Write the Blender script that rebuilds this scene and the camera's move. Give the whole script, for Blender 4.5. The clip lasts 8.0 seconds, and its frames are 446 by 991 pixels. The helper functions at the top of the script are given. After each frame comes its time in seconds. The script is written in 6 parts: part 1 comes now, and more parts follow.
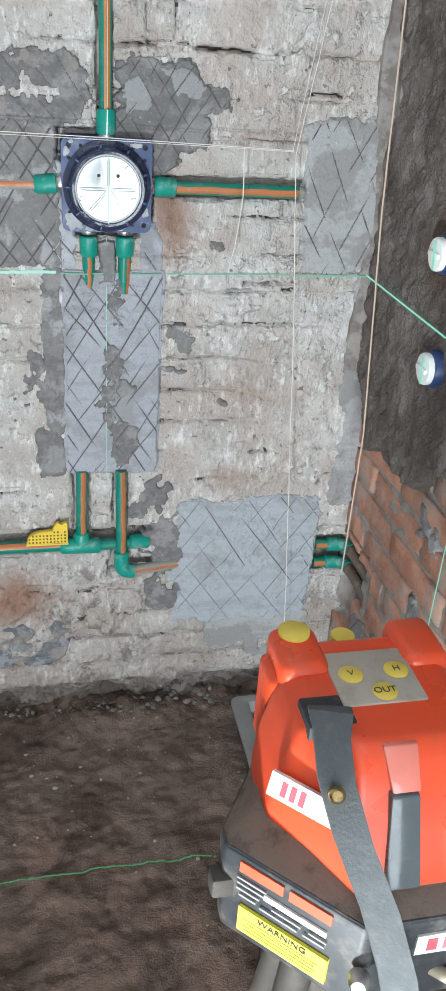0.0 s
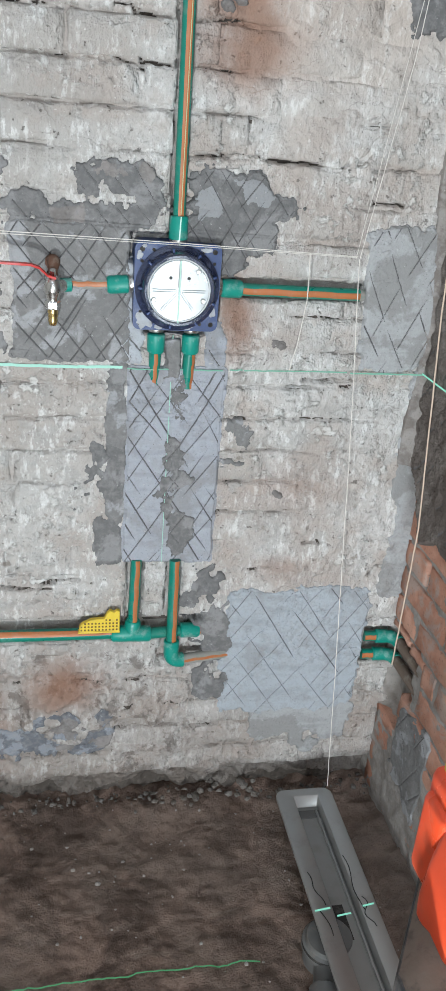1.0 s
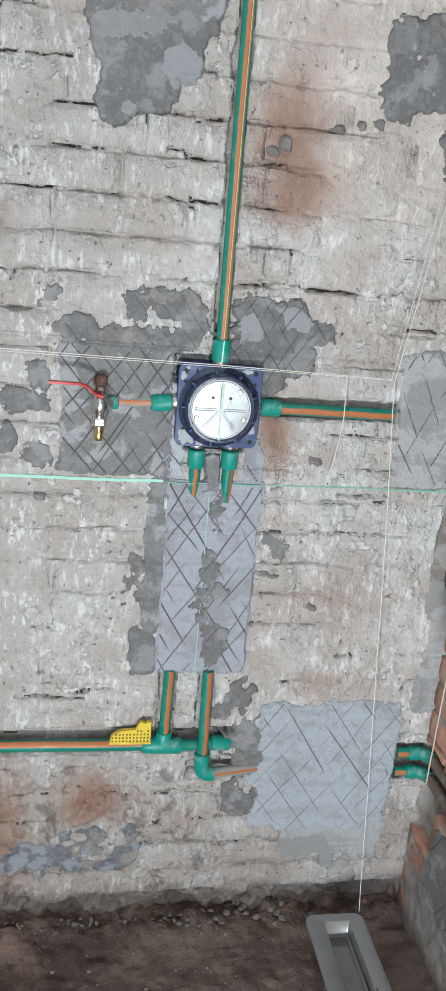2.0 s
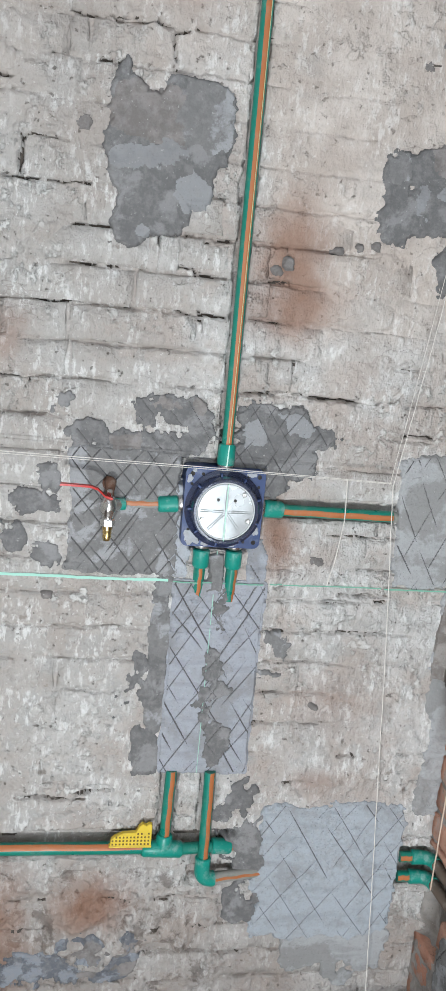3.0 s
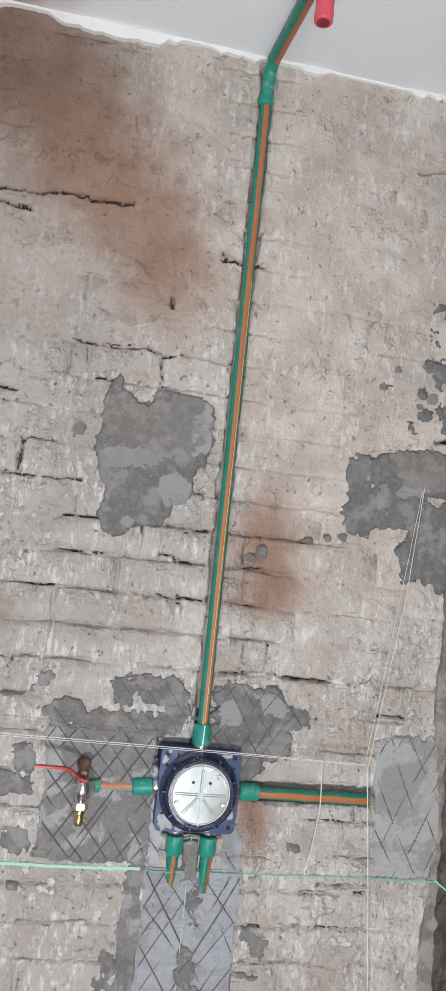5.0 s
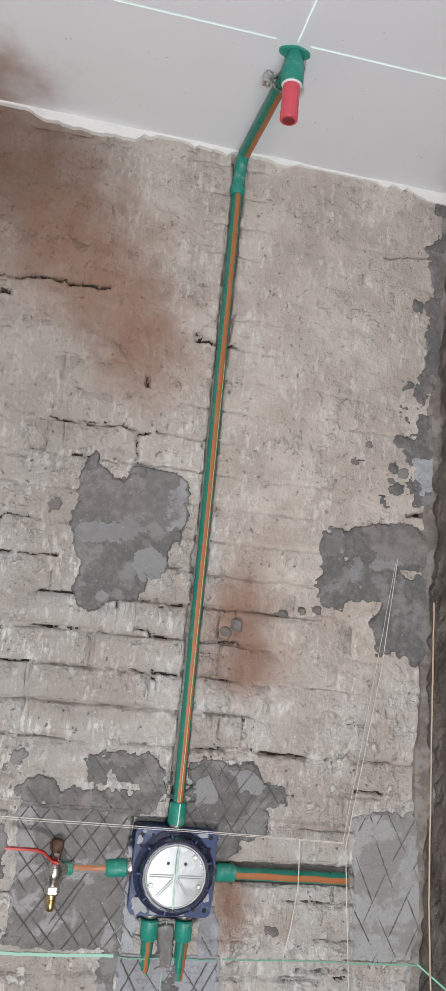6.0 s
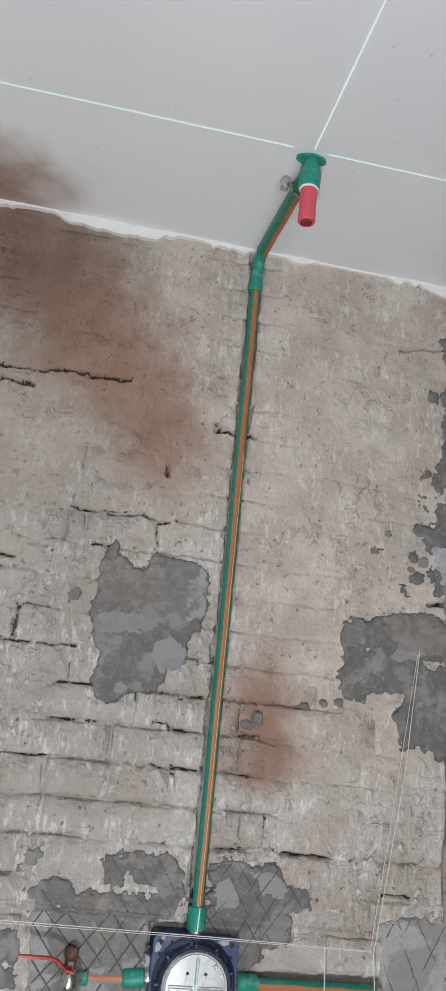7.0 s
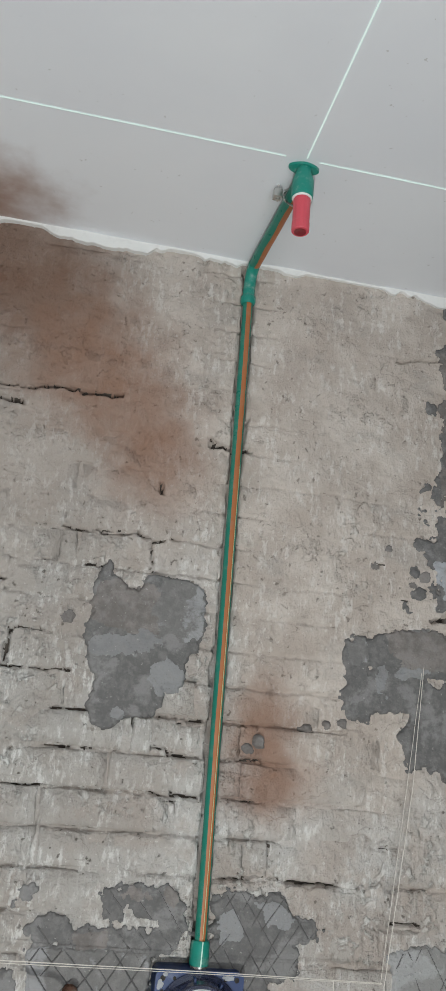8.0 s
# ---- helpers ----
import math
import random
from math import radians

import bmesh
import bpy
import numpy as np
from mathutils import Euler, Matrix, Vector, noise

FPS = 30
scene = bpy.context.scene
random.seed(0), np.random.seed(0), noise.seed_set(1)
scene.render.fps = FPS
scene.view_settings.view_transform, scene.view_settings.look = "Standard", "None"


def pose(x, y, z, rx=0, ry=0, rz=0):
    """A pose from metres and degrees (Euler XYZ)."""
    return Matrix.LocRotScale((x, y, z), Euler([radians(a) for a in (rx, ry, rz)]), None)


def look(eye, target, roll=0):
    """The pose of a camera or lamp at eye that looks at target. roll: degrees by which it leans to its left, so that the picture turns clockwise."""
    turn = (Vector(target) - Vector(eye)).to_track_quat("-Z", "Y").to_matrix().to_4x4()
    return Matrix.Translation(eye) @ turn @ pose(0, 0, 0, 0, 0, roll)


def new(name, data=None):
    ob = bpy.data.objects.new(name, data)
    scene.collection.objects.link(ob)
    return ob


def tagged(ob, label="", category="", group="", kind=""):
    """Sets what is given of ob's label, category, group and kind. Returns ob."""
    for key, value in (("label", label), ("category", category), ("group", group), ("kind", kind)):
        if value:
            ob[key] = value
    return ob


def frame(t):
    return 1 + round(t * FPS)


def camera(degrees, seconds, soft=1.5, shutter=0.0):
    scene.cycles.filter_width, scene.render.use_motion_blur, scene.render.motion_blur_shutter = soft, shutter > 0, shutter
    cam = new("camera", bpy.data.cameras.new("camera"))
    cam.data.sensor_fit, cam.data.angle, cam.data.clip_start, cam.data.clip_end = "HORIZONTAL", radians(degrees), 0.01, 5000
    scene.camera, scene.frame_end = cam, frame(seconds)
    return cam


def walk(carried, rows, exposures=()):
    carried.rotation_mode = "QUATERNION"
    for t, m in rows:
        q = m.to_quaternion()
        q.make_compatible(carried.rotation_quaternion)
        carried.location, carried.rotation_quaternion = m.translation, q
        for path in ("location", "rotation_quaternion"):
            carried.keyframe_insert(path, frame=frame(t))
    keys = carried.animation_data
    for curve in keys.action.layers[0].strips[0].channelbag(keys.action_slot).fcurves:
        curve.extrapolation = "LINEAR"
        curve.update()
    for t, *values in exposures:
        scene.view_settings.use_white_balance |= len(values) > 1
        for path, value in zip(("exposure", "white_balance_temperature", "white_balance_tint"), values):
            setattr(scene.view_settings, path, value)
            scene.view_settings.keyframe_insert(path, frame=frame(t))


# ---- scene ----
cam = camera(29.1, 8.0, soft=0.75)
PATH = [
    (0, (-0.126, -1.575, 1.472), (0.28, 0.126, 0.501), 4.2),
    (0.5, (-0.174, -1.560, 1.478), (0.1923, 0.1670, 0.5380), 4.2),
    (1, (-0.219, -1.552, 1.503), (0.1717, 0.2330, 0.6810), 4.8),
    (1.5, (-0.241, -1.558, 1.516), (0.1378, 0.2770, 0.8110), 4.8),
    (1.7, (-0.246, -1.557, 1.527), (0.1177, 0.2940, 0.8580), 4.9),
    (2.8, (-0.302, -1.587, 1.544), (0.04, 0.333, 1.099), 5.6),
    (3, (-0.295, -1.591, 1.562), (0.065, 0.334, 1.155), 5.5),
    (3.5, (-0.308, -1.6, 1.574), (0.083, 0.342, 1.3), 4.9),
    (4, (-0.306, -1.622, 1.591), (0.056, 0.341, 1.469), 4.8),
    (4.5, (-0.308, -1.634, 1.597), (0.024, 0.338, 1.602), 5.5),
    (4.7, (-0.32, -1.643, 1.608), (0.035, 0.323, 1.694), 6.0),
    (6, (-0.3, -1.681, 1.622), (0.079, 0.252, 1.968), 5.6),
    (6.5, (-0.304, -1.687, 1.626), (0.056, 0.229, 2.072), 5.5),
    (7, (-0.321, -1.679, 1.626), (0.009, 0.218, 2.164), 5.8),
    (7.5, (-0.326, -1.665, 1.637), (-0.015, 0.227, 2.207), 5.5),
    (8, (-0.324, -1.634, 1.633), (0.022, 0.248, 2.215), 4.7),
]
walk(cam, [(t, look(eye, target, roll)) for t, eye, target, roll in PATH],
     exposures=[(0, 0.06, 5900, 2), (3.5, 0.03, 6000, 5), (4.5, -0.04, 6180, 7), (6.2, -0.33, 6420, 9), (7.3, -0.48, 6280, 5), (8, -0.52, 6280, 3)])

# ---- world and light ----
w = bpy.data.worlds.new("world")
scene.world = w
w.use_nodes = True
sky = w.node_tree.nodes.new("ShaderNodeTexSky")
sky.sky_type, sky.sun_disc, sky.sun_elevation, sky.sun_rotation = "NISHITA", False, radians(40), radians(200)
w.node_tree.links.new(sky.outputs[0], w.node_tree.nodes["Background"].inputs[0])
w.node_tree.nodes["Background"].inputs[1].default_value = 0.1


def area(name, eye, target, sx, sy, watts, colour):
    lamp = bpy.data.lights.new(name, "AREA")
    lamp.shape, lamp.size, lamp.size_y, lamp.energy, lamp.color = "RECTANGLE", sx, sy, watts, colour
    ob = new(name, lamp)
    ob.matrix_world = look(eye, target)
    return ob


# daylight assumed to come through an unseen door opening behind the camera
area("assumed_daylight", (0.02, -2.98, 1.10), (0.25, 0, 2.2), 0.85, 2.0, 44, (0.97, 0.975, 1.0))
# a small work light standing low on the floor, read from upward shadows
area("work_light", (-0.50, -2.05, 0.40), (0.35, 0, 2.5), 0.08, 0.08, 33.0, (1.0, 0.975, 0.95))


# ---- noise for shapes ----
def vnoise(x, z, seed=0):
    """Smooth value noise on a unit lattice, -1 to 1."""
    xi, zi = np.floor(x).astype(np.int64), np.floor(z).astype(np.int64)
    fx, fz = x - xi, z - zi
    fx, fz = fx * fx * (3 - 2 * fx), fz * fz * (3 - 2 * fz)

    def h(a, b):
        n = (a * 374761393 + b * 668265263 + seed * 1442695041) & 0xFFFFFFFF
        n = ((n ^ (n >> 13)) * 1274126177) & 0xFFFFFFFF
        return ((n ^ (n >> 16)) & 0xFFFF) / 32767.5 - 1
    a, b, c, d = h(xi, zi), h(xi + 1, zi), h(xi, zi + 1), h(xi + 1, zi + 1)
    return (a * (1 - fx) + b * fx) * (1 - fz) + (c * (1 - fx) + d * fx) * fz


def fbm(x, z, scale, octaves=4, seed=0):
    total, amp = 0, 0.5
    for k in range(octaves):
        total = total + amp * vnoise(x * scale, z * scale, seed + 17 * k)
        scale, amp = scale * 2.03, amp * 0.5
    return total


def smooth(a, b, v):
    q = np.clip((v - a) / (b - a), 0, 1)
    return q * q * (3 - 2 * q)


# ---- mesh helpers ----
def origin_of(ob):
    while ob.parent:
        ob = ob.parent
    return ob.location


def part(name, bm, material, parent=None, label="", flat=False, extra=()):
    """Links a bmesh, drawn in world metres, as one mesh object under a thing or a part."""
    me = bpy.data.meshes.new(name)
    if parent is not None:
        bmesh.ops.translate(bm, verts=bm.verts, vec=-Vector(origin_of(parent)))
    bmesh.ops.recalc_face_normals(bm, faces=bm.faces)
    bm.to_mesh(me)
    bm.free()
    me.materials.append(material)
    for m in extra:
        me.materials.append(m)
    if not flat:
        me.shade_smooth()
        me.set_sharp_from_angle(angle=radians(38))
    ob = new(name, me)
    ob.parent = parent
    if label:
        ob["label"] = label
    return ob


def thing(name, at, label, category, group="", kind=""):
    ob = new(name)
    ob.empty_display_size = 0.05
    ob.location = at
    bpy.context.view_layer.update()
    return tagged(ob, label, category, group, kind)


def boxed(x0, x1, y0, y1, z0, z1, bevel=0.0, bm=None, seg=2):
    bm = bm or bmesh.new()
    made = bmesh.ops.create_cube(bm, size=1)["verts"]
    for v in made:
        v.co = Vector((x0 if v.co.x < 0 else x1, y0 if v.co.y < 0 else y1, z0 if v.co.z < 0 else z1))
    if bevel:
        edges = list({e for v in made for e in v.link_edges})
        bmesh.ops.bevel(bm, geom=edges, offset=bevel, segments=seg, affect="EDGES", profile=0.5)
    return bm


def ring(bm, centre, u, v, ru, rv, n, start=0.0):
    return [bm.verts.new(Vector(centre) + u * (ru * math.cos(start + 2 * math.pi * k / n)) + v * (rv * math.sin(start + 2 * math.pi * k / n))) for k in range(n)]


def frame_of(direction):
    d = Vector(direction).normalized()
    u = d.cross(Vector((0, 0, 1)))
    if u.length < 0.05:
        u = d.cross(Vector((0, 1, 0)))
    u.normalize()
    return d, u, d.cross(u)


def bridge(bm, a, b):
    n = len(a)
    for k in range(n):
        bm.faces.new((a[k], a[(k + 1) % n], b[(k + 1) % n], b[k]))


def lathe(a, b, profile, n=24, bm=None):
    """Turned body along the line a to b; profile: (share of the way, radius)."""
    bm = bm or bmesh.new()
    a, b = Vector(a), Vector(b)
    d, u, v = frame_of(b - a)
    last = None
    for s, r in profile:
        now = ring(bm, a + (b - a) * s, u, v, r, r, n)
        if last:
            bridge(bm, last, now)
        else:
            bm.faces.new(now[::-1])
        last = now
    bm.faces.new(last)
    return bm


def tube(points, r, n=14, bm=None):
    bm = bm or bmesh.new()
    pts = [Vector(p) for p in points]
    last = None
    d0, u, v = frame_of(pts[1] - pts[0])
    for i, p in enumerate(pts):
        d = (pts[min(i + 1, len(pts) - 1)] - pts[max(i - 1, 0)]).normalized()
        u = (u - d * u.dot(d)).normalized()
        v = d.cross(u)
        now = ring(bm, p, u, v, r, r, n)
        if last:
            bridge(bm, last, now)
        else:
            bm.faces.new(now[::-1])
        last = now
    bm.faces.new(last)
    return bm


def arc(p, a, b, n=6):
    """A bend from a to b with the corner p."""
    p, a, b = Vector(p), Vector(a), Vector(b)
    return [a * (1 - s) ** 2 + p * 2 * s * (1 - s) + b * s ** 2 for s in [k / n for k in range(n + 1)]]


def stripe(a, b, r, facing, wide, lift=0.0004):
    """A narrow band along a pipe, bent round its skin, with the way that it faces."""
    bm = bmesh.new()
    a, b = Vector(a), Vector(b)
    d = (b - a).normalized()
    f = Vector(facing)
    f = (f - d * f.dot(d)).normalized()
    g = d.cross(f)
    rows = []
    n = 10
    for i in range(n + 1):
        p = a + (b - a) * (i / n)
        row = []
        for q in range(5):
            t = (q / 4 - 0.5) * wide + 0.07 * math.sin(i * 1.7)
            row.append(bm.verts.new(p + (f * math.cos(t) + g * math.sin(t)) * (r + lift)))
        rows.append(row)
    for i in range(n):
        for q in range(4):
            bm.faces.new((rows[i][q], rows[i][q + 1], rows[i + 1][q + 1], rows[i + 1][q]))
    return bm


def sheet(name, a, b, height, material, parent, extra=(), slot=None, keep=None, axis="y", label=""):
    """A rough surface from a grid of heights: axis 'y' stands in x, z and rises to -y; 'x' stands in y, z and rises to -x; 'z' lies in x, y."""
    A, B = np.meshgrid(a, b, indexing="ij")
    h = height(A, B)
    co = {"y": (A, -h, B), "x": (h, A, B), "z": (A, B, h)}[axis]
    verts = np.stack([c.ravel() for c in co], 1)
    if parent is not None:
        verts = verts - np.array(origin_of(parent))
    na, nb = len(a), len(b)
    idx = np.arange(na * nb).reshape(na, nb)
    quads = np.stack([idx[:-1, :-1], idx[1:, :-1], idx[1:, 1:], idx[:-1, 1:]], -1).reshape(-1, 4)
    ca, cb = (A[:-1, :-1] + A[1:, 1:]).ravel() / 2, (B[:-1, :-1] + B[1:, 1:]).ravel() / 2
    if axis == "x":
        quads = quads[:, ::-1]
    if keep is not None:
        k = keep(ca, cb)
        quads, ca, cb = quads[k], ca[k], cb[k]
        used = np.unique(quads)
        back = np.zeros(na * nb, int)
        back[used] = np.arange(len(used))
        verts, quads = verts[used], back[quads]
    me = bpy.data.meshes.new(name)
    me.vertices.add(len(verts))
    me.vertices.foreach_set("co", verts.astype(np.float32).ravel())
    me.loops.add(quads.size)
    me.loops.foreach_set("vertex_index", quads.astype(np.int32).ravel())
    me.polygons.add(len(quads))
    me.polygons.foreach_set("loop_start", np.arange(0, quads.size, 4, dtype=np.int32))
    me.materials.append(material)
    for m in extra:
        me.materials.append(m)
    if slot is not None:
        me.polygons.foreach_set("material_index", slot(ca, cb).astype(np.int32))
    me.update(calc_edges=True)
    me.validate()
    me.shade_smooth()
    ob = new(name, me)
    ob.parent = parent
    if label:
        ob["label"] = label
    return ob


# ---- materials ----
class Nodes:
    """A few short words for a node material."""

    def __init__(self, name, world=True):
        self.m = bpy.data.materials.new(name)
        self.m.use_nodes = True
        self.t = self.m.node_tree
        self.b = self.t.nodes["Principled BSDF"]
        if world:
            self.p = self.t.nodes.new("ShaderNodeNewGeometry").outputs["Position"]
        else:
            self.p = self.t.nodes.new("ShaderNodeTexCoord").outputs["Object"]

    def put(self, socket, value):
        if isinstance(value, bpy.types.NodeSocket):
            self.t.links.new(value, socket)
        elif isinstance(value, tuple) and len(value) == 3 and socket.type == "RGBA":
            socket.default_value = (*value, 1)
        else:
            socket.default_value = value

    def noise(self, scale, detail=4.0, rough=0.55, warp=0.0, vec=None):
        n = self.t.nodes.new("ShaderNodeTexNoise")
        self.put(n.inputs["Vector"], vec or self.p)
        n.inputs["Scale"].default_value, n.inputs["Detail"].default_value = scale, detail
        n.inputs["Roughness"].default_value, n.inputs["Distortion"].default_value = rough, warp
        return n.outputs["Fac"]

    def cells(self, scale, vec=None, feature="F1"):
        n = self.t.nodes.new("ShaderNodeTexVoronoi")
        n.feature = feature
        self.put(n.inputs["Vector"], vec or self.p)
        n.inputs["Scale"].default_value = scale
        return n.outputs["Distance"]

    def scaled(self, s, shift=(0, 0, 0), turn=(0, 0, 0), vec=None):
        n = self.t.nodes.new("ShaderNodeMapping")
        self.put(n.inputs["Vector"], vec or self.p)
        n.inputs["Scale"].default_value, n.inputs["Location"].default_value, n.inputs["Rotation"].default_value = s, shift, turn
        return n.outputs[0]

    def step(self, value, a, b, lo=0.0, hi=1.0):
        n = self.t.nodes.new("ShaderNodeMapRange")
        n.interpolation_type = "SMOOTHSTEP"
        self.put(n.inputs["Value"], value)
        for k, v in zip(("From Min", "From Max", "To Min", "To Max"), (a, b, lo, hi)):
            n.inputs[k].default_value = v
        return n.outputs["Result"]

    def sum(self, op, a, b=0.0):
        n = self.t.nodes.new("ShaderNodeMath")
        n.operation = op
        self.put(n.inputs[0], a)
        self.put(n.inputs[1], b)
        return n.outputs[0]

    def mix(self, fac, a, b, blend="MIX"):
        n = self.t.nodes.new("ShaderNodeMix")
        n.data_type, n.blend_type = "RGBA", blend
        self.put(n.inputs["Factor"], fac)
        self.put(n.inputs[6], a)
        self.put(n.inputs[7], b)
        return n.outputs[2]

    def axis(self, which):
        n = self.t.nodes.new("ShaderNodeSeparateXYZ")
        self.put(n.inputs[0], self.p)
        return n.outputs["XYZ".index(which)]

    def random(self):
        return self.t.nodes.new("ShaderNodeObjectInfo").outputs["Random"]

    def spot(self, centre, radii, turn=0.0, soft=0.9):
        """1 in the middle of a blurred blot, 0 outside it; uneven at its rim."""
        n = self.t.nodes.new("ShaderNodeVectorMath")
        n.operation = "SUBTRACT"
        self.put(n.inputs[0], self.p)
        n.inputs[1].default_value = centre
        q = self.scaled(tuple(1 / r for r in radii), vec=self.scaled((1, 1, 1), turn=(0, turn, 0), vec=n.outputs[0]))
        le = self.t.nodes.new("ShaderNodeVectorMath")
        le.operation = "LENGTH"
        self.put(le.inputs[0], q)
        d = self.sum("ADD", le.outputs["Value"], self.sum("MULTIPLY", self.sum("SUBTRACT", self.noise(14, 4), 0.5), 0.7))
        return self.step(d, 1.0, 1.0 - soft)

    def bump(self, height, strength=0.5, distance=0.003):
        n = self.t.nodes.new("ShaderNodeBump")
        n.inputs["Strength"].default_value, n.inputs["Distance"].default_value = strength, distance
        self.put(n.inputs["Height"], height)
        self.put(self.b.inputs["Normal"], n.outputs[0])

    def done(self, colour, rough=0.8, metal=0.0, **more):
        self.put(self.b.inputs["Base Color"], colour)
        self.put(self.b.inputs["Roughness"], rough)
        self.put(self.b.inputs["Metallic"], metal)
        for k, v in more.items():
            self.put(self.b.inputs[k.replace("_", " ")], v)
        return self.m


def old_paint(name, pale, beige, stained=True):
    """Old lime wash over brick and mortar: pale, softly blotched, dabbed with the brush, pitted, browner towards the top."""
    n = Nodes(name)
    c = n.mix(n.step(n.noise(5.5, 4, 0.55), 0.40, 0.60), beige, pale)
    # greyish and tan films that follow the courses
    c = n.mix(n.step(n.noise(1.0, 5, 0.6, vec=n.scaled((6, 6, 17))), 0.50, 0.64, 0, 0.42), c, (0.455, 0.425, 0.40))
    c = n.mix(n.step(n.noise(1.0, 5, 0.62, vec=n.scaled((9, 9, 13), (3, 1, 7))), 0.54, 0.66, 0, 0.30), c, (0.52, 0.425, 0.365))
    # grey wear towards the left, with the light's left-right falloff painted in
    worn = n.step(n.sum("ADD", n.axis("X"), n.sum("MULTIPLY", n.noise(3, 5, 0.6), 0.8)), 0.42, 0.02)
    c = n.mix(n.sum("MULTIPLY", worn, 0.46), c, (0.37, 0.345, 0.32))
    low_grey = n.sum("MULTIPLY", n.step(n.axis("Z"), 1.12, 1.0), n.step(n.noise(19, 7, 0.66), 0.50, 0.60))
    c = n.mix(n.sum("MULTIPLY", low_grey, 0.42), c, (0.40, 0.395, 0.385))
    # short upright dabs of the brush, and flecks of thick wash
    dabs = n.noise(1.0, 5, 0.68, vec=n.scaled((88, 88, 30)))
    zone = n.step(n.noise(11, 4, 0.6), 0.40, 0.58)
    white = n.sum("MULTIPLY", n.step(dabs, 0.50, 0.62), zone)
    c = n.mix(n.sum("MULTIPLY", white, 0.66), c, (0.87, 0.86, 0.84))
    lumps = n.noise(34, 6, 0.64)
    crust = n.sum("MULTIPLY", n.step(lumps, 0.55, 0.62), n.step(n.noise(6, 3, 0.5), 0.46, 0.60))
    c = n.mix(n.sum("MULTIPLY", crust, 0.60), c, (0.84, 0.83, 0.80))
    fleck = n.step(n.noise(120, 4, 0.62), 0.63, 0.68)
    c = n.mix(n.sum("MULTIPLY", fleck, 0.40), c, (0.90, 0.89, 0.87))
    # grain, dark pits and darker hollows of the relief
    grain = n.noise(260, 4, 0.7)
    c = n.mix(n.step(grain, 0.56, 0.72, 0, 0.16), c, (0.30, 0.275, 0.25))
    hollow = n.sum("MULTIPLY", n.step(lumps, 0.42, 0.34), n.step(n.noise(13, 4), 0.45, 0.62))
    c = n.mix(n.sum("MULTIPLY", hollow, 0.70), c, (0.25, 0.215, 0.185))
    pits = n.step(n.noise(75, 5, 0.62), 0.355, 0.31)
    c = n.mix(n.sum("MULTIPLY", pits, 0.65), c, (0.12, 0.10, 0.085))
    # torn rims of flakes
    sheets = n.noise(1.0, 3.5, 0.5, vec=n.scaled((9, 9, 17)))
    torn_rim = n.sum("MULTIPLY", n.step(n.sum("ABSOLUTE", n.sum("SUBTRACT", sheets, 0.5)), 0.008, 0.002), n.step(n.noise(8, 4, 0.6, vec=n.scaled((1, 1, 1), (9, 4, 2))), 0.53, 0.60))
    c = n.mix(n.sum("MULTIPLY", torn_rim, 0.34), c, (0.20, 0.17, 0.15))
    # smoother pinkish-brown coat on the upper part and beside the riser
    high = n.step(n.sum("ADD", n.sum("ADD", n.axis("Z"), n.step(n.axis("X"), -0.02, 0.10, 0, 0.45)), n.sum("MULTIPLY", n.noise(5, 5, 0.6), 0.9)), 2.20, 2.66)
    brown = n.mix(n.step(n.noise(8, 6, 0.6), 0.40, 0.62), (0.500, 0.430, 0.382), (0.635, 0.566, 0.515))
    brown = n.mix(n.step(n.noise(1.0, 6, 0.62, vec=n.scaled((7, 7, 12), (5, 2, 1))), 0.52, 0.66, 0, 0.5), brown, (0.395, 0.362, 0.336))
    brown = n.mix(n.sum("MULTIPLY", white, 0.50), brown, (0.80, 0.77, 0.74))
    brown = n.mix(n.sum("MULTIPLY", hollow, 0.45), brown, (0.26, 0.22, 0.19))
    brown = n.mix(n.sum("MULTIPLY", fleck, 0.35), brown, (0.84, 0.82, 0.80))
    brown = n.mix(n.step(grain, 0.58, 0.72, 0, 0.12), brown, (0.30, 0.26, 0.23))
    brown = n.mix(n.sum("MULTIPLY", pits, 0.5), brown, (0.20, 0.165, 0.14))
    brown = n.mix(n.sum("MULTIPLY", torn_rim, 0.30), brown, (0.21, 0.18, 0.155))
    # the same falloff to the left, painted into the upper coat
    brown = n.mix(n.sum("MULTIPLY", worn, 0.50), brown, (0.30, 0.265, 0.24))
    c = n.mix(n.sum("MULTIPLY", high, 0.88), c, brown)
    if stained:
        rust = (0.265, 0.130, 0.076)
        # brown grime low on the wall
        grime = n.step(n.sum("ADD", n.axis("Z"), n.sum("MULTIPLY", n.noise(9, 7, 0.65, 0.4), 0.7)), 0.86, 0.52)
        c = n.mix(n.sum("MULTIPLY", grime, 0.34), c, (0.235, 0.18, 0.145))
        sooty = n.sum("MULTIPLY", n.sum("MULTIPLY", n.step(n.axis("Z"), 0.46, 0.40), n.step(n.axis("X"), 0.16, 0.02)), n.step(n.noise(15, 8, 0.7), 0.52, 0.60))
        c = n.mix(n.sum("MULTIPLY", sooty, 0.62), c, (0.105, 0.080, 0.066))
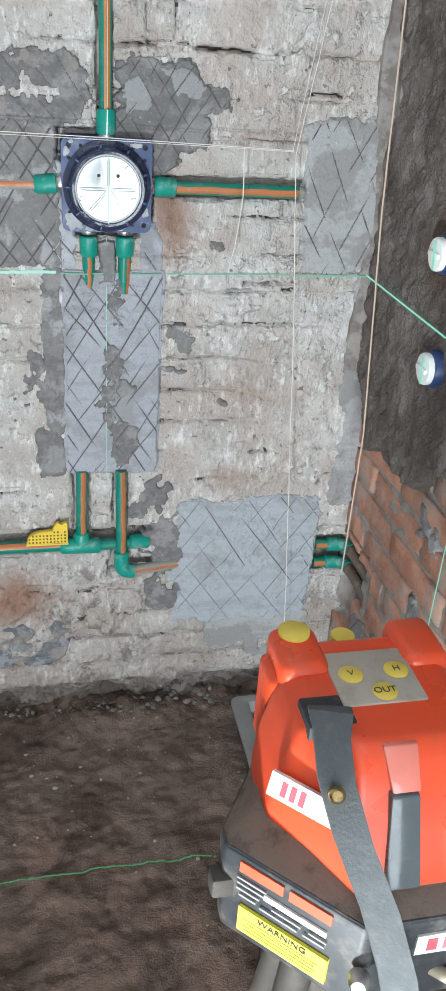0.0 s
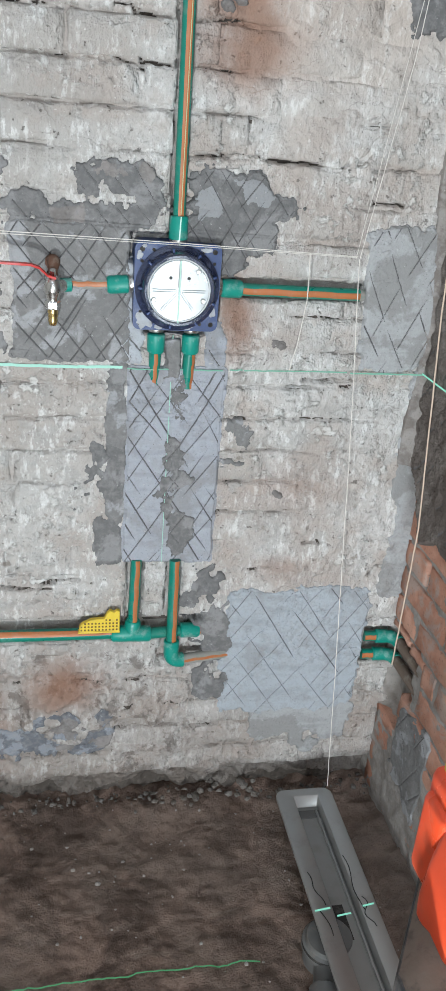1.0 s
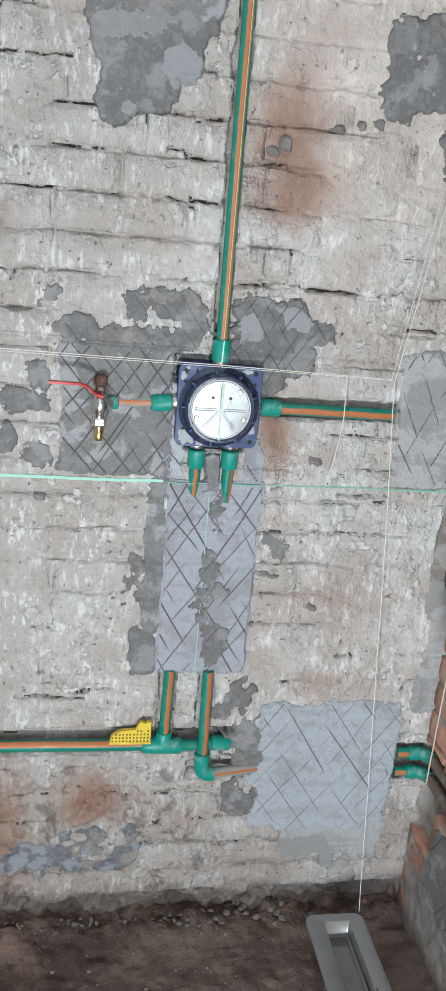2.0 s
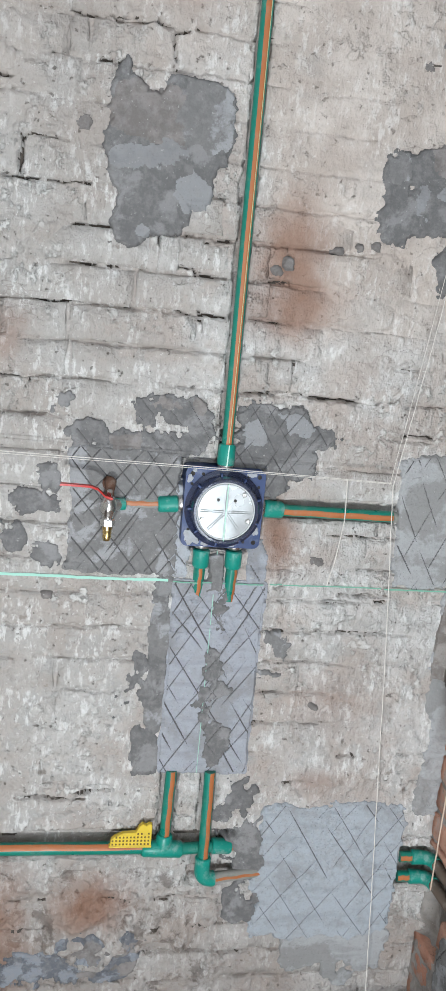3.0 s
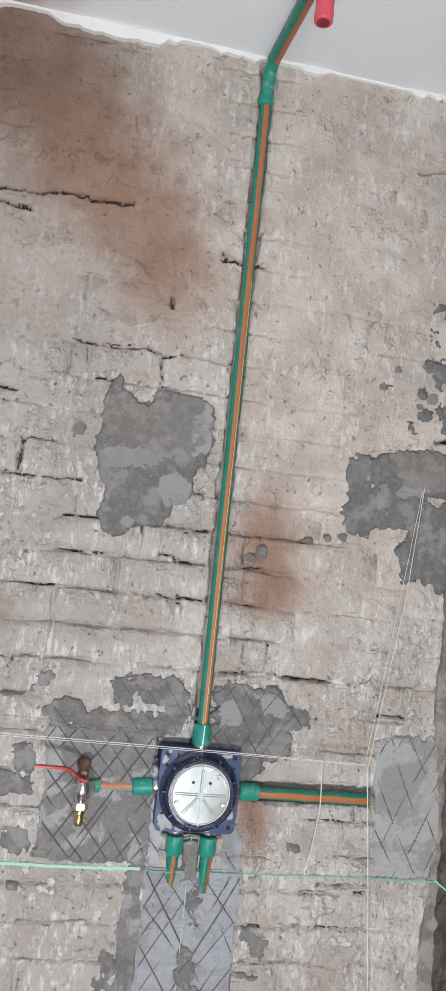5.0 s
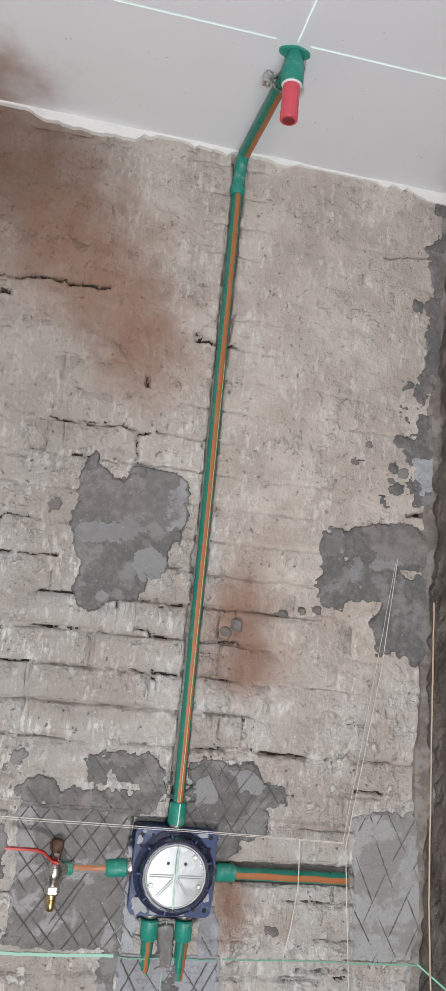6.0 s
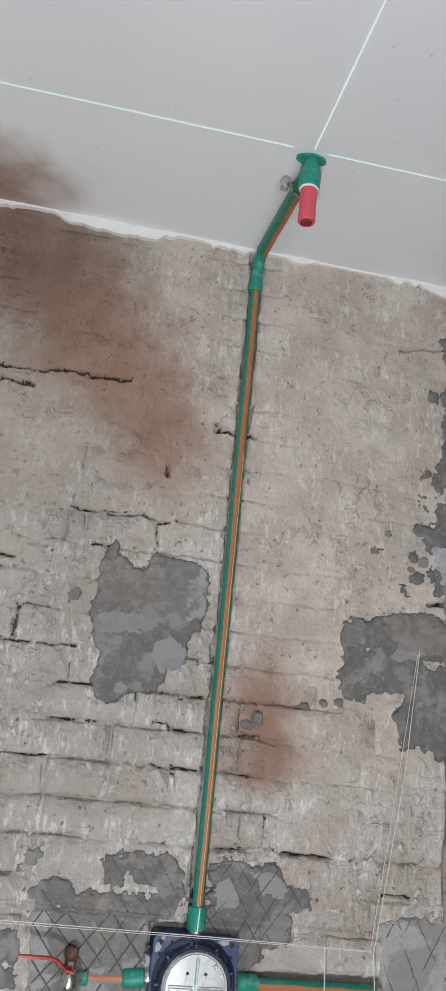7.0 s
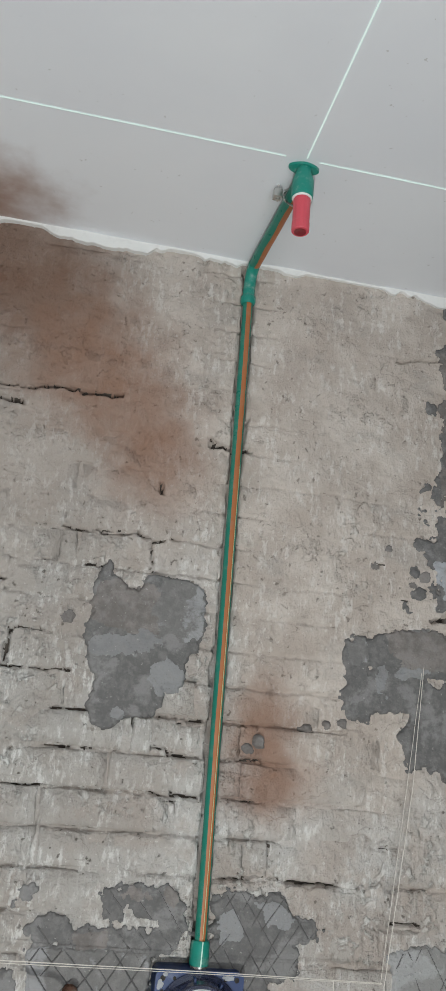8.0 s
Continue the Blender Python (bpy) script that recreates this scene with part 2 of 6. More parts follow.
        for centre, radii, turn, amount in (
                ((-0.52, 0, 2.60), (0.32, 1, 0.26), 0.0, 0.75), ((-0.42, 0, 2.49), (0.28, 1, 0.24), 0.0, 0.70), ((-0.31, 0, 2.39), (0.23, 1, 0.22), 0.0, 0.65),
                ((-0.21, 0, 2.28), (0.19, 1, 0.19), 0.0, 0.62),
                ((0.088, 0, 1.695), (0.120, 1, 0.140), 0.0, 0.74), ((0.105, 0, 1.590), (0.145, 1, 0.105), 0.0, 0.80), ((-0.16, 0, 2.18), (0.16, 1, 0.15), 0.3, 0.60),
                ((-0.43, 0, 0.28), (0.16, 1, 0.32), 0.1, 0.85),
                ((0.118, 0, 1.150), (0.062, 1, 0.12), 0.1, 0.85), ((-0.46, 0, 1.50), (0.12, 1, 0.10), 0.0, 0.55),
                ((-0.19, 0, 0.335), (0.13, 1, 0.10), 0.0, 0.85), ((0.24, 0, 0.62), (0.09, 1, 0.05), 0.0, 0.4),
                ((0.25, 0, 0.80), (0.12, 1, 0.10), 0.0, 0.3)):
            c = n.mix(n.sum("MULTIPLY", n.spot(centre, radii, turn), amount), c, (0.175, 0.092, 0.058) if centre[2] > 2.45 else rust)
        # soil splashed on the foot of the wall
        low = n.step(n.sum("ADD", n.axis("Z"), n.sum("MULTIPLY", n.noise(14, 6, 0.65), 0.16)), 0.185, 0.135)
        c = n.mix(n.sum("MULTIPLY", low, 0.75), c, (0.098, 0.080, 0.066))
    c = n.mix(n.sum("MULTIPLY", n.random(), 0.14), c, (0.40, 0.36, 0.33))
    keep = n.sum("SUBTRACT", 1.0, n.sum("MULTIPLY", high, 0.45))
    rough = n.sum("ADD", n.sum("MULTIPLY", lumps, 1.5), n.sum("ADD", n.sum("MULTIPLY", dabs, 0.7), n.sum("MULTIPLY", grain, 0.12)))
    cuts = n.sum("ADD", n.sum("MULTIPLY", pits, -0.5), n.sum("ADD", n.sum("MULTIPLY", crust, 0.35), n.sum("ADD", n.sum("MULTIPLY", n.noise(16, 4), 1.2), n.step(sheets, 0.48, 0.52, 0, 0.10))))
    n.bump(n.sum("MULTIPLY", keep, n.sum("ADD", rough, cuts)), 0.92, 0.0090)
    return n.done(c, 0.92, Specular_IOR_Level=0.2)


def cement(name, light, dark, bias, scale=13, blur=0.03):
    n = Nodes(name)
    c = n.mix(n.step(n.noise(scale, 7, 0.62, 0.15), bias, bias + blur), dark, light)
    c = n.mix(n.step(n.noise(1.0, 5, 0.6, vec=n.scaled((9, 9, 34), turn=(0, 0.35, 0))), 0.50, 0.66, 0, 0.35), c, tuple(0.72 * q for q in dark))
    c = n.mix(n.step(n.noise(70, 8, 0.7), 0.42, 0.68, 0, 0.45), c, (0.30, 0.29, 0.285))
    c = n.mix(n.step(n.noise(240, 3), 0.60, 0.72, 0, 0.5), c, (0.16, 0.155, 0.15))
    c = n.mix(n.step(n.noise(160, 3), 0.66, 0.75, 0, 0.5), c, (0.55, 0.54, 0.52))
    n.bump(n.sum("ADD", n.noise(28, 6, 0.6), n.sum("MULTIPLY", n.noise(150, 4), 0.45)), 0.8, 0.004)
    return n.done(c, 0.85, Specular_IOR_Level=0.25)


def plain(name, colour, rough=0.5, metal=0.0, wear=0.15, scale=60, bump=0.1, dirt=(0.25, 0.22, 0.19), **more):
    n = Nodes(name, world=False)
    c = n.mix(n.step(n.noise(scale, 5, 0.65), 0.50, 0.72, 0, wear), colour, dirt)
    n.bump(n.noise(scale * 3, 4), bump, 0.001)
    r = n.step(n.noise(scale * 0.7, 4), 0.3, 0.7, max(rough - 0.1, 0.02), min(rough + 0.12, 1))
    return n.done(c, r, metal, **more)


# laser light drawn as a faintly glowing surface
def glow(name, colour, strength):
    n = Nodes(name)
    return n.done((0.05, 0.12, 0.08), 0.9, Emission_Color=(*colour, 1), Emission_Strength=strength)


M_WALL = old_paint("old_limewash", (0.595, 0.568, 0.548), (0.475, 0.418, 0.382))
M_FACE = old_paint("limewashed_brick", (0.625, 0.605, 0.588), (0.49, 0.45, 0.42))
M_LILAC = cement("lilac_grey_cement", (0.365, 0.378, 0.420), (0.285, 0.288, 0.305), 0.40, 9, 0.12)
M_BLUISH = cement("bluish_grey_cement", (0.395, 0.425, 0.462), (0.32, 0.335, 0.355), 0.38, 8, 0.10)
M_PALE = cement("light_cement", (0.43, 0.445, 0.478), (0.31, 0.31, 0.32), 0.40, 9, 0.05)
M_SLATE = cement("slate_grey_cement", (0.255, 0.270, 0.300), (0.135, 0.140, 0.158), 0.48, 22, 0.06)
M_MID = cement("soft_grey_cement", (0.395, 0.395, 0.40), (0.285, 0.280, 0.275), 0.45, 8, 0.06)
M_MIX = cement("blotched_cement", (0.345, 0.345, 0.355), (0.195, 0.190, 0.188), 0.53, 12, 0.06)
M_MUD = cement("brownish_cement", (0.265, 0.243, 0.232), (0.185, 0.168, 0.160), 0.46, 16, 0.14)
M_SHEEN = cement("smooth_pale_cement", (0.295, 0.297, 0.305), (0.250, 0.250, 0.256), 0.42, 9, 0.12)
M_DARK = cement("dark_cement", (0.255, 0.250, 0.250), (0.155, 0.151, 0.151), 0.52, 11, 0.07)
# a darker colour for the scored faces, which deepens the shade in the grooves
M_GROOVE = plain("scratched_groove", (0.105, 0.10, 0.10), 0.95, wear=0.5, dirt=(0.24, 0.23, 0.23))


# dark colour that paints deep shade into cracks, empty joints and the wall's foot
M_CREVICE_SHADE = plain("crevice_shade", (0.080, 0.066, 0.056), 0.95, wear=0.6, scale=90, dirt=(0.17, 0.145, 0.125))


def soil():
    n = Nodes("dirt_floor")
    c = n.mix(n.step(n.noise(7, 8, 0.68, 0.7), 0.36, 0.66), (0.090, 0.064, 0.052), (0.235, 0.165, 0.132))
    c = n.mix(n.step(n.noise(45, 7, 0.7), 0.56, 0.72, 0, 0.55), c, (0.17, 0.135, 0.11))
    c = n.mix(n.step(n.noise(2.3, 5, 0.6), 0.45, 0.62, 0, 0.55), c, (0.225, 0.175, 0.145))
    arcs = n.noise(1.0, 5, 0.6, 0.6, vec=n.scaled((5, 26, 4), turn=(0, 0, 0.25)))
    c = n.mix(n.step(arcs, 0.57, 0.66, 0, 0.42), c, (0.25, 0.20, 0.168))
    c = n.mix(n.step(n.noise(260, 3), 0.68, 0.76, 0, 0.8), c, (0.34, 0.30, 0.26))
    n.bump(n.sum("ADD", n.noise(60, 8, 0.7), n.sum("MULTIPLY", n.noise(240, 4), 0.4)), 0.9, 0.007)
    return n.done(c, 0.93, Specular_IOR_Level=0.2)


def dark_plaster():
    n = Nodes("dark_plaster")
    c = n.mix(n.step(n.noise(8, 6, 0.6, 0.4), 0.38, 0.64), (0.125, 0.105, 0.094), (0.235, 0.21, 0.192))
    c = n.mix(n.step(n.noise(60, 6, 0.7), 0.58, 0.72, 0, 0.5), c, (0.30, 0.27, 0.24))
    c = n.mix(n.sum("MULTIPLY", n.spot((0.5, -0.30, 1.17), (1, 0.10, 0.09)), 0.8), c, (0.11, 0.062, 0.042))
    c = n.mix(n.sum("MULTIPLY", n.spot((0.5, -0.42, 1.45), (1, 0.12, 0.12)), 0.7), c, (0.13, 0.075, 0.05))
    c = n.mix(n.step(n.noise(200, 5, 0.7), 0.55, 0.68, 0, 0.6), c, (0.07, 0.058, 0.05))
    n.bump(n.sum("ADD", n.noise(40, 7, 0.65), n.sum("MULTIPLY", n.noise(180, 4), 0.5)), 1.0, 0.010)
    return n.done(c, 0.93, Specular_IOR_Level=0.2)


def red_brick():
    n = Nodes("red_brick")
    c = n.mix(n.step(n.noise(14, 6, 0.6, 0.3), 0.36, 0.66), (0.45, 0.215, 0.145), (0.60, 0.345, 0.255))
    c = n.mix(n.step(n.noise(9, 8, 0.68, 0.8), 0.50, 0.60, 0, 0.7), c, (0.42, 0.375, 0.345))
    c = n.mix(n.step(n.noise(150, 5, 0.7), 0.56, 0.68, 0, 0.6), c, (0.15, 0.10, 0.08))
    c = n.mix(n.sum("MULTIPLY", n.random(), 0.3), c, (0.25, 0.15, 0.11))
    n.bump(n.noise(70, 7, 0.7), 0.8, 0.004)
    return n.done(c, 0.92, Specular_IOR_Level=0.2)


def ceiling_board():
    n = Nodes("ceiling_board")
    c = n.mix(n.step(n.noise(2.2, 4), 0.35, 0.7), (0.79, 0.805, 0.85), (0.83, 0.845, 0.88))
    c = n.mix(n.sum("MULTIPLY", n.spot((-0.60, -0.08, 2.672), (0.26, 0.20, 1), 0.0), 0.9), c, (0.27, 0.135, 0.075))
    c = n.mix(n.sum("MULTIPLY", n.spot((0.55, -0.12, 2.672), (0.16, 0.22, 1), 0.0), 0.6), c, (0.36, 0.22, 0.15))
    c = n.mix(n.step(n.noise(75, 3), 0.715, 0.74, 0, 0.5), c, (0.45, 0.44, 0.43))
    n.bump(n.noise(120, 4), 0.08, 0.001)
    return n.done(c, 0.75, Specular_IOR_Level=0.3)


M_SOIL, M_PLASTER, M_RED, M_CEIL = soil(), dark_plaster(), red_brick(), ceiling_board()
M_MORTAR = cement("grey_mortar", (0.35, 0.32, 0.295), (0.25, 0.222, 0.20), 0.42, 26, 0.16)
M_ROOM = plain("room_plaster", (0.52, 0.50, 0.47), 0.9, wear=0.3, scale=6)
M_WHITE = plain("white_filler", (0.86, 0.86, 0.85), 0.8, wear=0.1, scale=40, bump=0.4)
M_GREEN = plain("green_pipe", (0.015, 0.20, 0.145), 0.36, wear=0.26, scale=45, dirt=(0.22, 0.30, 0.26))
M_TEAL = plain("green_fitting", (0.018, 0.265, 0.205), 0.42, wear=0.5, scale=46, dirt=(0.40, 0.47, 0.445))
M_ORANGE = plain("orange_band", (0.42, 0.145, 0.048), 0.45, wear=0.25, scale=50, dirt=(0.36, 0.28, 0.20))
M_DUST = plain("dusty_pipe", (0.30, 0.29, 0.265), 0.9, wear=0.5, scale=50, dirt=(0.10, 0.22, 0.17))
M_GRIMY = plain("grimy_pipe", (0.155, 0.115, 0.088), 0.9, wear=0.6, scale=50, dirt=(0.30, 0.27, 0.235))
M_BLUE = plain("blue_plastic", (0.024, 0.048, 0.150), 0.40, wear=0.25, scale=38, dirt=(0.34, 0.36, 0.42))
M_SILVER = plain("grey_cap", (0.66, 0.67, 0.67), 0.38, wear=0.2, scale=30, dirt=(0.45, 0.43, 0.40))
M_CAP = plain("glossy_grey_cap", (0.50, 0.52, 0.53), 0.20, 0.45, wear=0.12, scale=24, bump=0.05, dirt=(0.40, 0.38, 0.35), Coat_Weight=0.8)
M_RIB = plain("grey_rib", (0.27, 0.28, 0.285), 0.4, wear=0.1)
M_STEEL = plain("steel", (0.62, 0.61, 0.59), 0.28, 1.0, wear=0.15)
M_BRASS = plain("brass", (0.62, 0.46, 0.20), 0.26, 1.0, wear=0.15)
M_RUSTY = plain("rusty_iron", (0.12, 0.06, 0.038), 0.85, wear=0.4, scale=90)
M_REDP = plain("red_plastic", (0.68, 0.085, 0.120), 0.42, wear=0.08)
M_LEVER = plain("red_lever", (0.50, 0.035, 0.03), 0.4, wear=0.15)
M_YELLOW = plain("yellow_plastic", (0.72, 0.52, 0.04), 0.5, wear=0.2)
# near-black for rubber, and for pieces that paint the shade of open holes
M_BLACK = plain("black_gap", (0.02, 0.018, 0.016), 0.9, wear=0.2)
M_STRING = plain("white_cord", (0.72, 0.68, 0.63), 0.9, wear=0.2, scale=200)
M_TAN = plain("tan_cord", (0.60, 0.47, 0.37), 0.9, wear=0.2, scale=200)
M_ZINC = plain("drain_steel", (0.36, 0.355, 0.345), 0.42, 0.75, wear=0.35, scale=16, dirt=(0.22, 0.20, 0.18))
M_ZINC_IN = plain("drain_trough", (0.27, 0.265, 0.255), 0.55, 0.5, wear=0.4, scale=16, dirt=(0.18, 0.16, 0.14))
M_GREY = plain("grey_plastic", (0.10, 0.098, 0.095), 0.55, wear=0.4, scale=40, dirt=(0.20, 0.17, 0.14))
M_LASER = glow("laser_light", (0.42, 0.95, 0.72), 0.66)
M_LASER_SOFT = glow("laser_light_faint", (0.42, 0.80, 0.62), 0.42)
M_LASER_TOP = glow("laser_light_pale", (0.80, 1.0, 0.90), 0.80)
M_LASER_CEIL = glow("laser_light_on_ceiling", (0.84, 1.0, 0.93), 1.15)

# ---- structure ----
WX0, WX1, CEIL, HY = -0.66, 0.56, 2.672, -0.350
PITCH, FIRST = 0.0675, 0.012
rng = random.Random(7)

wall_n = tagged(thing("wall_north", (0, 0, 0), "old brick wall with worn lime wash, cement patches and rust stains", "wall"), kind="structure")
part("core", boxed(-1.75, 0.75, 0.055, 0.26, -0.2, 2.9), M_ROOM, wall_n, flat=True)
part("side_coat", boxed(-1.75, WX0, 0.0, 0.055, -0.2, 2.66), M_WALL, wall_n, flat=True)

# chases that were cut for the pipes: x0, x1, z0, z1
CHASES = [(-0.0165, 0.0120, 1.27, 2.66), (0.075, 0.360, 1.187, 1.221), (-0.70, 0.10, 0.452, 0.508), (-0.069, -0.034, 0.47, 0.65),
          (0.012, 0.046, 0.40, 0.65), (0.0, 0.16, 0.388, 0.425), (0.472, 0.60, 0.365, 0.458), (-0.084, 0.084, 1.118, 1.292)]
# open cracks: x0, z0, x1, z1, half width
CRACKS = [(-0.56, 2.312, -0.245, 2.318, 0.0050), (-0.055, 2.236, 0.022, 2.240, 0.0055), (-0.062, 2.255, -0.048, 2.245, 0.004), (-0.166, 2.150, -0.150, 2.122, 0.0028),
          (-0.152, 2.152, -0.146, 2.122, 0.0028), (-0.58, 2.275, -0.44, 2.282, 0.0045), (-0.33, 2.035, -0.13, 2.032, 0.0024), (-0.405, 1.765, -0.400, 1.825, 0.0035),
          (-0.50, 1.757, -0.37, 1.761, 0.0028), (-0.155, 2.03, -0.150, 1.985, 0.0030), (-0.075, 1.688, -0.030, 1.691, 0.0030), (-0.12, 1.640, -0.03, 1.630, 0.0022),
          (-0.075, 1.562, -0.025, 1.560, 0.0030), (0.02, 1.560, 0.075, 1.560, 0.0022), (0.048, 1.634, 0.092, 1.632, 0.0030), (-0.16, 1.575, -0.06, 1.548, 0.0020),
          (-0.09, 1.64, -0.075, 1.57, 0.0022), (0.115, 1.495, 0.118, 1.435, 0.0022), (0.08, 1.430, 0.30, 1.424, 0.0026), (0.315, 1.425, 0.345, 1.47, 0.0035),
          (0.355, 1.367, 0.41, 1.366, 0.0028), (0.125, 1.045, 0.140, 1.072, 0.0032), (0.26, 1.030, 0.36, 1.040, 0.0025), (0.43, 1.935, 0.56, 1.945, 0.0045),
          (0.455, 2.105, 0.56, 2.108, 0.006), (0.452, 2.1, 0.450, 2.04, 0.004), (-0.55, 1.92, -0.42, 1.926, 0.0024), (-0.26, 1.455, -0.245, 1.435, 0.003),
          (-0.42, 1.425, -0.37, 1.425, 0.004), (-0.14, 1.255, -0.09, 1.250, 0.003), (-0.36, 0.585, -0.22, 0.580, 0.0035), (-0.24, 0.595, -0.17, 0.60, 0.004),
          (0.30, 0.675, 0.345, 0.676, 0.003), (0.465, 0.60, 0.495, 0.645, 0.005), (0.42, 0.262, 0.455, 0.258, 0.003), (0.34, 2.50, 0.47, 2.52, 0.002), 
          (0.47, 2.60, 0.56, 2.605, 0.004), (-0.16, 1.70, -0.158, 1.68, 0.002)]


def seg_distance(X, Z, x0, z0, x1, z1):
    dx, dz = x1 - x0, z1 - z0
    q = np.clip(((X - x0) * dx + (Z - z0) * dz) / (dx * dx + dz * dz), 0, 1)
    return np.hypot(X - x0 - q * dx, Z - z0 - q * dz)


def brick_rows():
    """The bond of the old wall: rectangles of bricks, row by row."""
    out, z, row = [], FIRST, 0
    r = random.Random(3)
    while z < CEIL - 0.02:
        top = min(z + PITCH - 0.0055, CEIL - 0.004)
        x = WX0 - 0.25 + (0.125 if row % 2 else 0.0) + r.uniform(-0.02, 0.02)
        while x < WX1:
            le = 0.240 + r.uniform(-0.008, 0.006)
            if r.random() < 0.16:
                le = 0.115
            a, b = max(x, WX0), min(x + le, WX1)
            if b - a > 0.03:
                out.append((a, b, z + r.uniform(-0.002, 0.002), top + r.uniform(-0.002, 0.002)))
            x += le + 0.0065
        z += PITCH
        row += 1
    return out


BRICKS = brick_rows()


def crack(X, Z):
    """Distance to the ragged rim of the nearest open crack, negative inside."""
    best = np.full(X.shape, 1.0)
    wx, wz = X + 0.008 * fbm(X, Z, 34, 3, 41), Z + 0.012 * fbm(X, Z, 26, 4, 43)
    width = 0.72 + 1.7 * fbm(X, Z, 48, 3, 47)
    for x0, z0, x1, z1, half in CRACKS:
        best = np.minimum(best, seg_distance(wx, wz, x0, z0, x1, z1) - half * 0.75 * width)
    return best


def gaps(X, Z):
    """Where the bed joints have lost their mortar."""
    course = (Z - FIRST + 0.003 + 0.0045 * fbm(X, Z, 9, 3, 31) + 0.0060 * fbm(X, Z, 45, 3, 33)) % PITCH
    joint = np.minimum(course, PITCH - course)
    return smooth(0.11, 0.20, fbm(X, Z, 20, 4, 91)) * smooth(0.0036, 0.0012, joint - 0.004 * fbm(X, Z, 60, 3, 93)) * smooth(0.0, 0.16, fbm(X, Z, 4.3, 3, 95)) * (1 - smooth(2.0, 2.25, Z))


def coat(X, Z):
    """How far the mortar and wash stand out at a place of the north wall."""
    h = -0.0012 + 0.0085 * fbm(X, Z, 7, 3, 1) + 0.0050 * fbm(X, Z, 31, 4, 5) + 0.0018 * fbm(X, Z, 110, 2, 9)
    h = h + 0.0016 * smooth(0.02, 0.05, fbm(X, Z, 19, 5, 13)) - 0.0015 * smooth(0.10, 0.13, fbm(X, Z, 27, 5, 15))
    # bed joints and some of the upright joints sink in where the wash has gone
    worn = smooth(-0.02, 0.22, fbm(X, Z, 5.2, 3, 21))
    course = (Z - FIRST + 0.004 + 0.0045 * fbm(X, Z, 9, 3, 31) + 0.0060 * fbm(X, Z, 45, 3, 33)) % PITCH
    joint = np.minimum(course, PITCH - course)
    h = h - 0.0085 * worn * smooth(0.0060, 0.001, joint)
    h = h - 0.014 * gaps(X, Z)
    smoother = smooth(1.9, 2.2, Z + 0.25 * fbm(X, Z, 4, 3, 77))
    h = h * (1 - 0.40 * smoother) + 0.0026 * smoother
    trowelled = smooth(1.70, 1.90, Z + 0.2 * fbm(X, Z, 5, 3, 79)) * smooth(0.02, 0.08, X)
    h = h * (1 - 0.68 * trowelled) + 0.0062 * trowelled
    # thicker, lumpier wash on the lower wall hides most joints
    lower = smooth(1.10, 1.00, Z + 0.12 * fbm(X, Z, 6, 3, 81))
    h = h + lower * (0.0036 + 0.0050 * fbm(X, Z, 20, 4, 83))
    h = np.minimum(h, -0.022 * smooth(0.0022, -0.001, crack(X, Z)) + 0.05 * smooth(0.0022, 0.003, crack(X, Z)))
    # broken brickwork under the supply pipe
    h = h + 0.026 * smooth(0.46, 0.40, Z) * smooth(0.16, 0.06, X) * fbm(X, Z, 26, 5, 57)
    # crumbled foot
    foot = smooth(0.105, 0.045, Z + 0.05 * fbm(X, Z, 14, 3, 61))
    h = h - foot * (0.026 + 0.024 * fbm(X, Z, 26, 3, 63))
    for x0, x1, z0, z1 in CHASES:
        d = np.maximum(np.abs(X - (x0 + x1) / 2) - (x1 - x0) / 2, np.abs(Z - (z0 + z1) / 2) - (z1 - z0) / 2) + 0.008 * fbm(X, Z, 28, 3, 51)
        h = np.where(d < 0.003, np.minimum(h, -0.030 * smooth(0.003, -0.003, d)), h)
    return h


STEP = 0.003
# cracks, empty joints and the foot crevice carry the painted shade
sheet("render_coat", np.arange(WX0, WX1 + STEP, STEP), np.arange(-0.06, CEIL + STEP, STEP), coat, M_WALL, wall_n, extra=(M_CREVICE_SHADE,),
      slot=lambda X, Z: (crack(X, Z) < -0.0002) | (gaps(X, Z) > 0.7) | (Z < 0.030 + 0.05 * fbm(X, Z, 13, 4, 67)), label="uneven lime wash and old mortar")


def lot(k, seed):
    """A fixed random number from 0 to 1 for each whole number."""
    q = np.sin(k * 12.9898 + seed * 78.233) * 43758.5453
    return q - np.floor(q)


def hatch(X, Z, turn, gap, seed, shift=0.0, fade=0.12, length=0.21, fine=1.0):
    """1 on the scratches of one direction: single strokes of uneven length, slant and width."""
    a = radians(turn)
    u = X * math.cos(a) + Z * math.sin(a) + shift
    v = -X * math.sin(a) + Z * math.cos(a)
    u = u + 0.004 * fbm(v, u * 0.3, 5.0, 2, seed)
    k = np.round(u / gap)
    w = v / length + lot(k, seed)
    c = np.floor(w)
    f = w - c
    one = lot(k * 7 + c * 31, seed + 2)
    two = lot(k * 13 + c * 17, seed + 4)
    middle = (k + 0.42 * (one - 0.5)) * gap + (f - 0.5) * length * 0.22 * (two - 0.5)
    taper = np.minimum(smooth(0.0, 0.10, f), smooth(1.02 - 0.2 * two, 0.80 - 0.2 * two, f))
    return (np.abs(u - middle) < (0.00062 + 0.00062 * one) * fine * taper) & (two > fade)


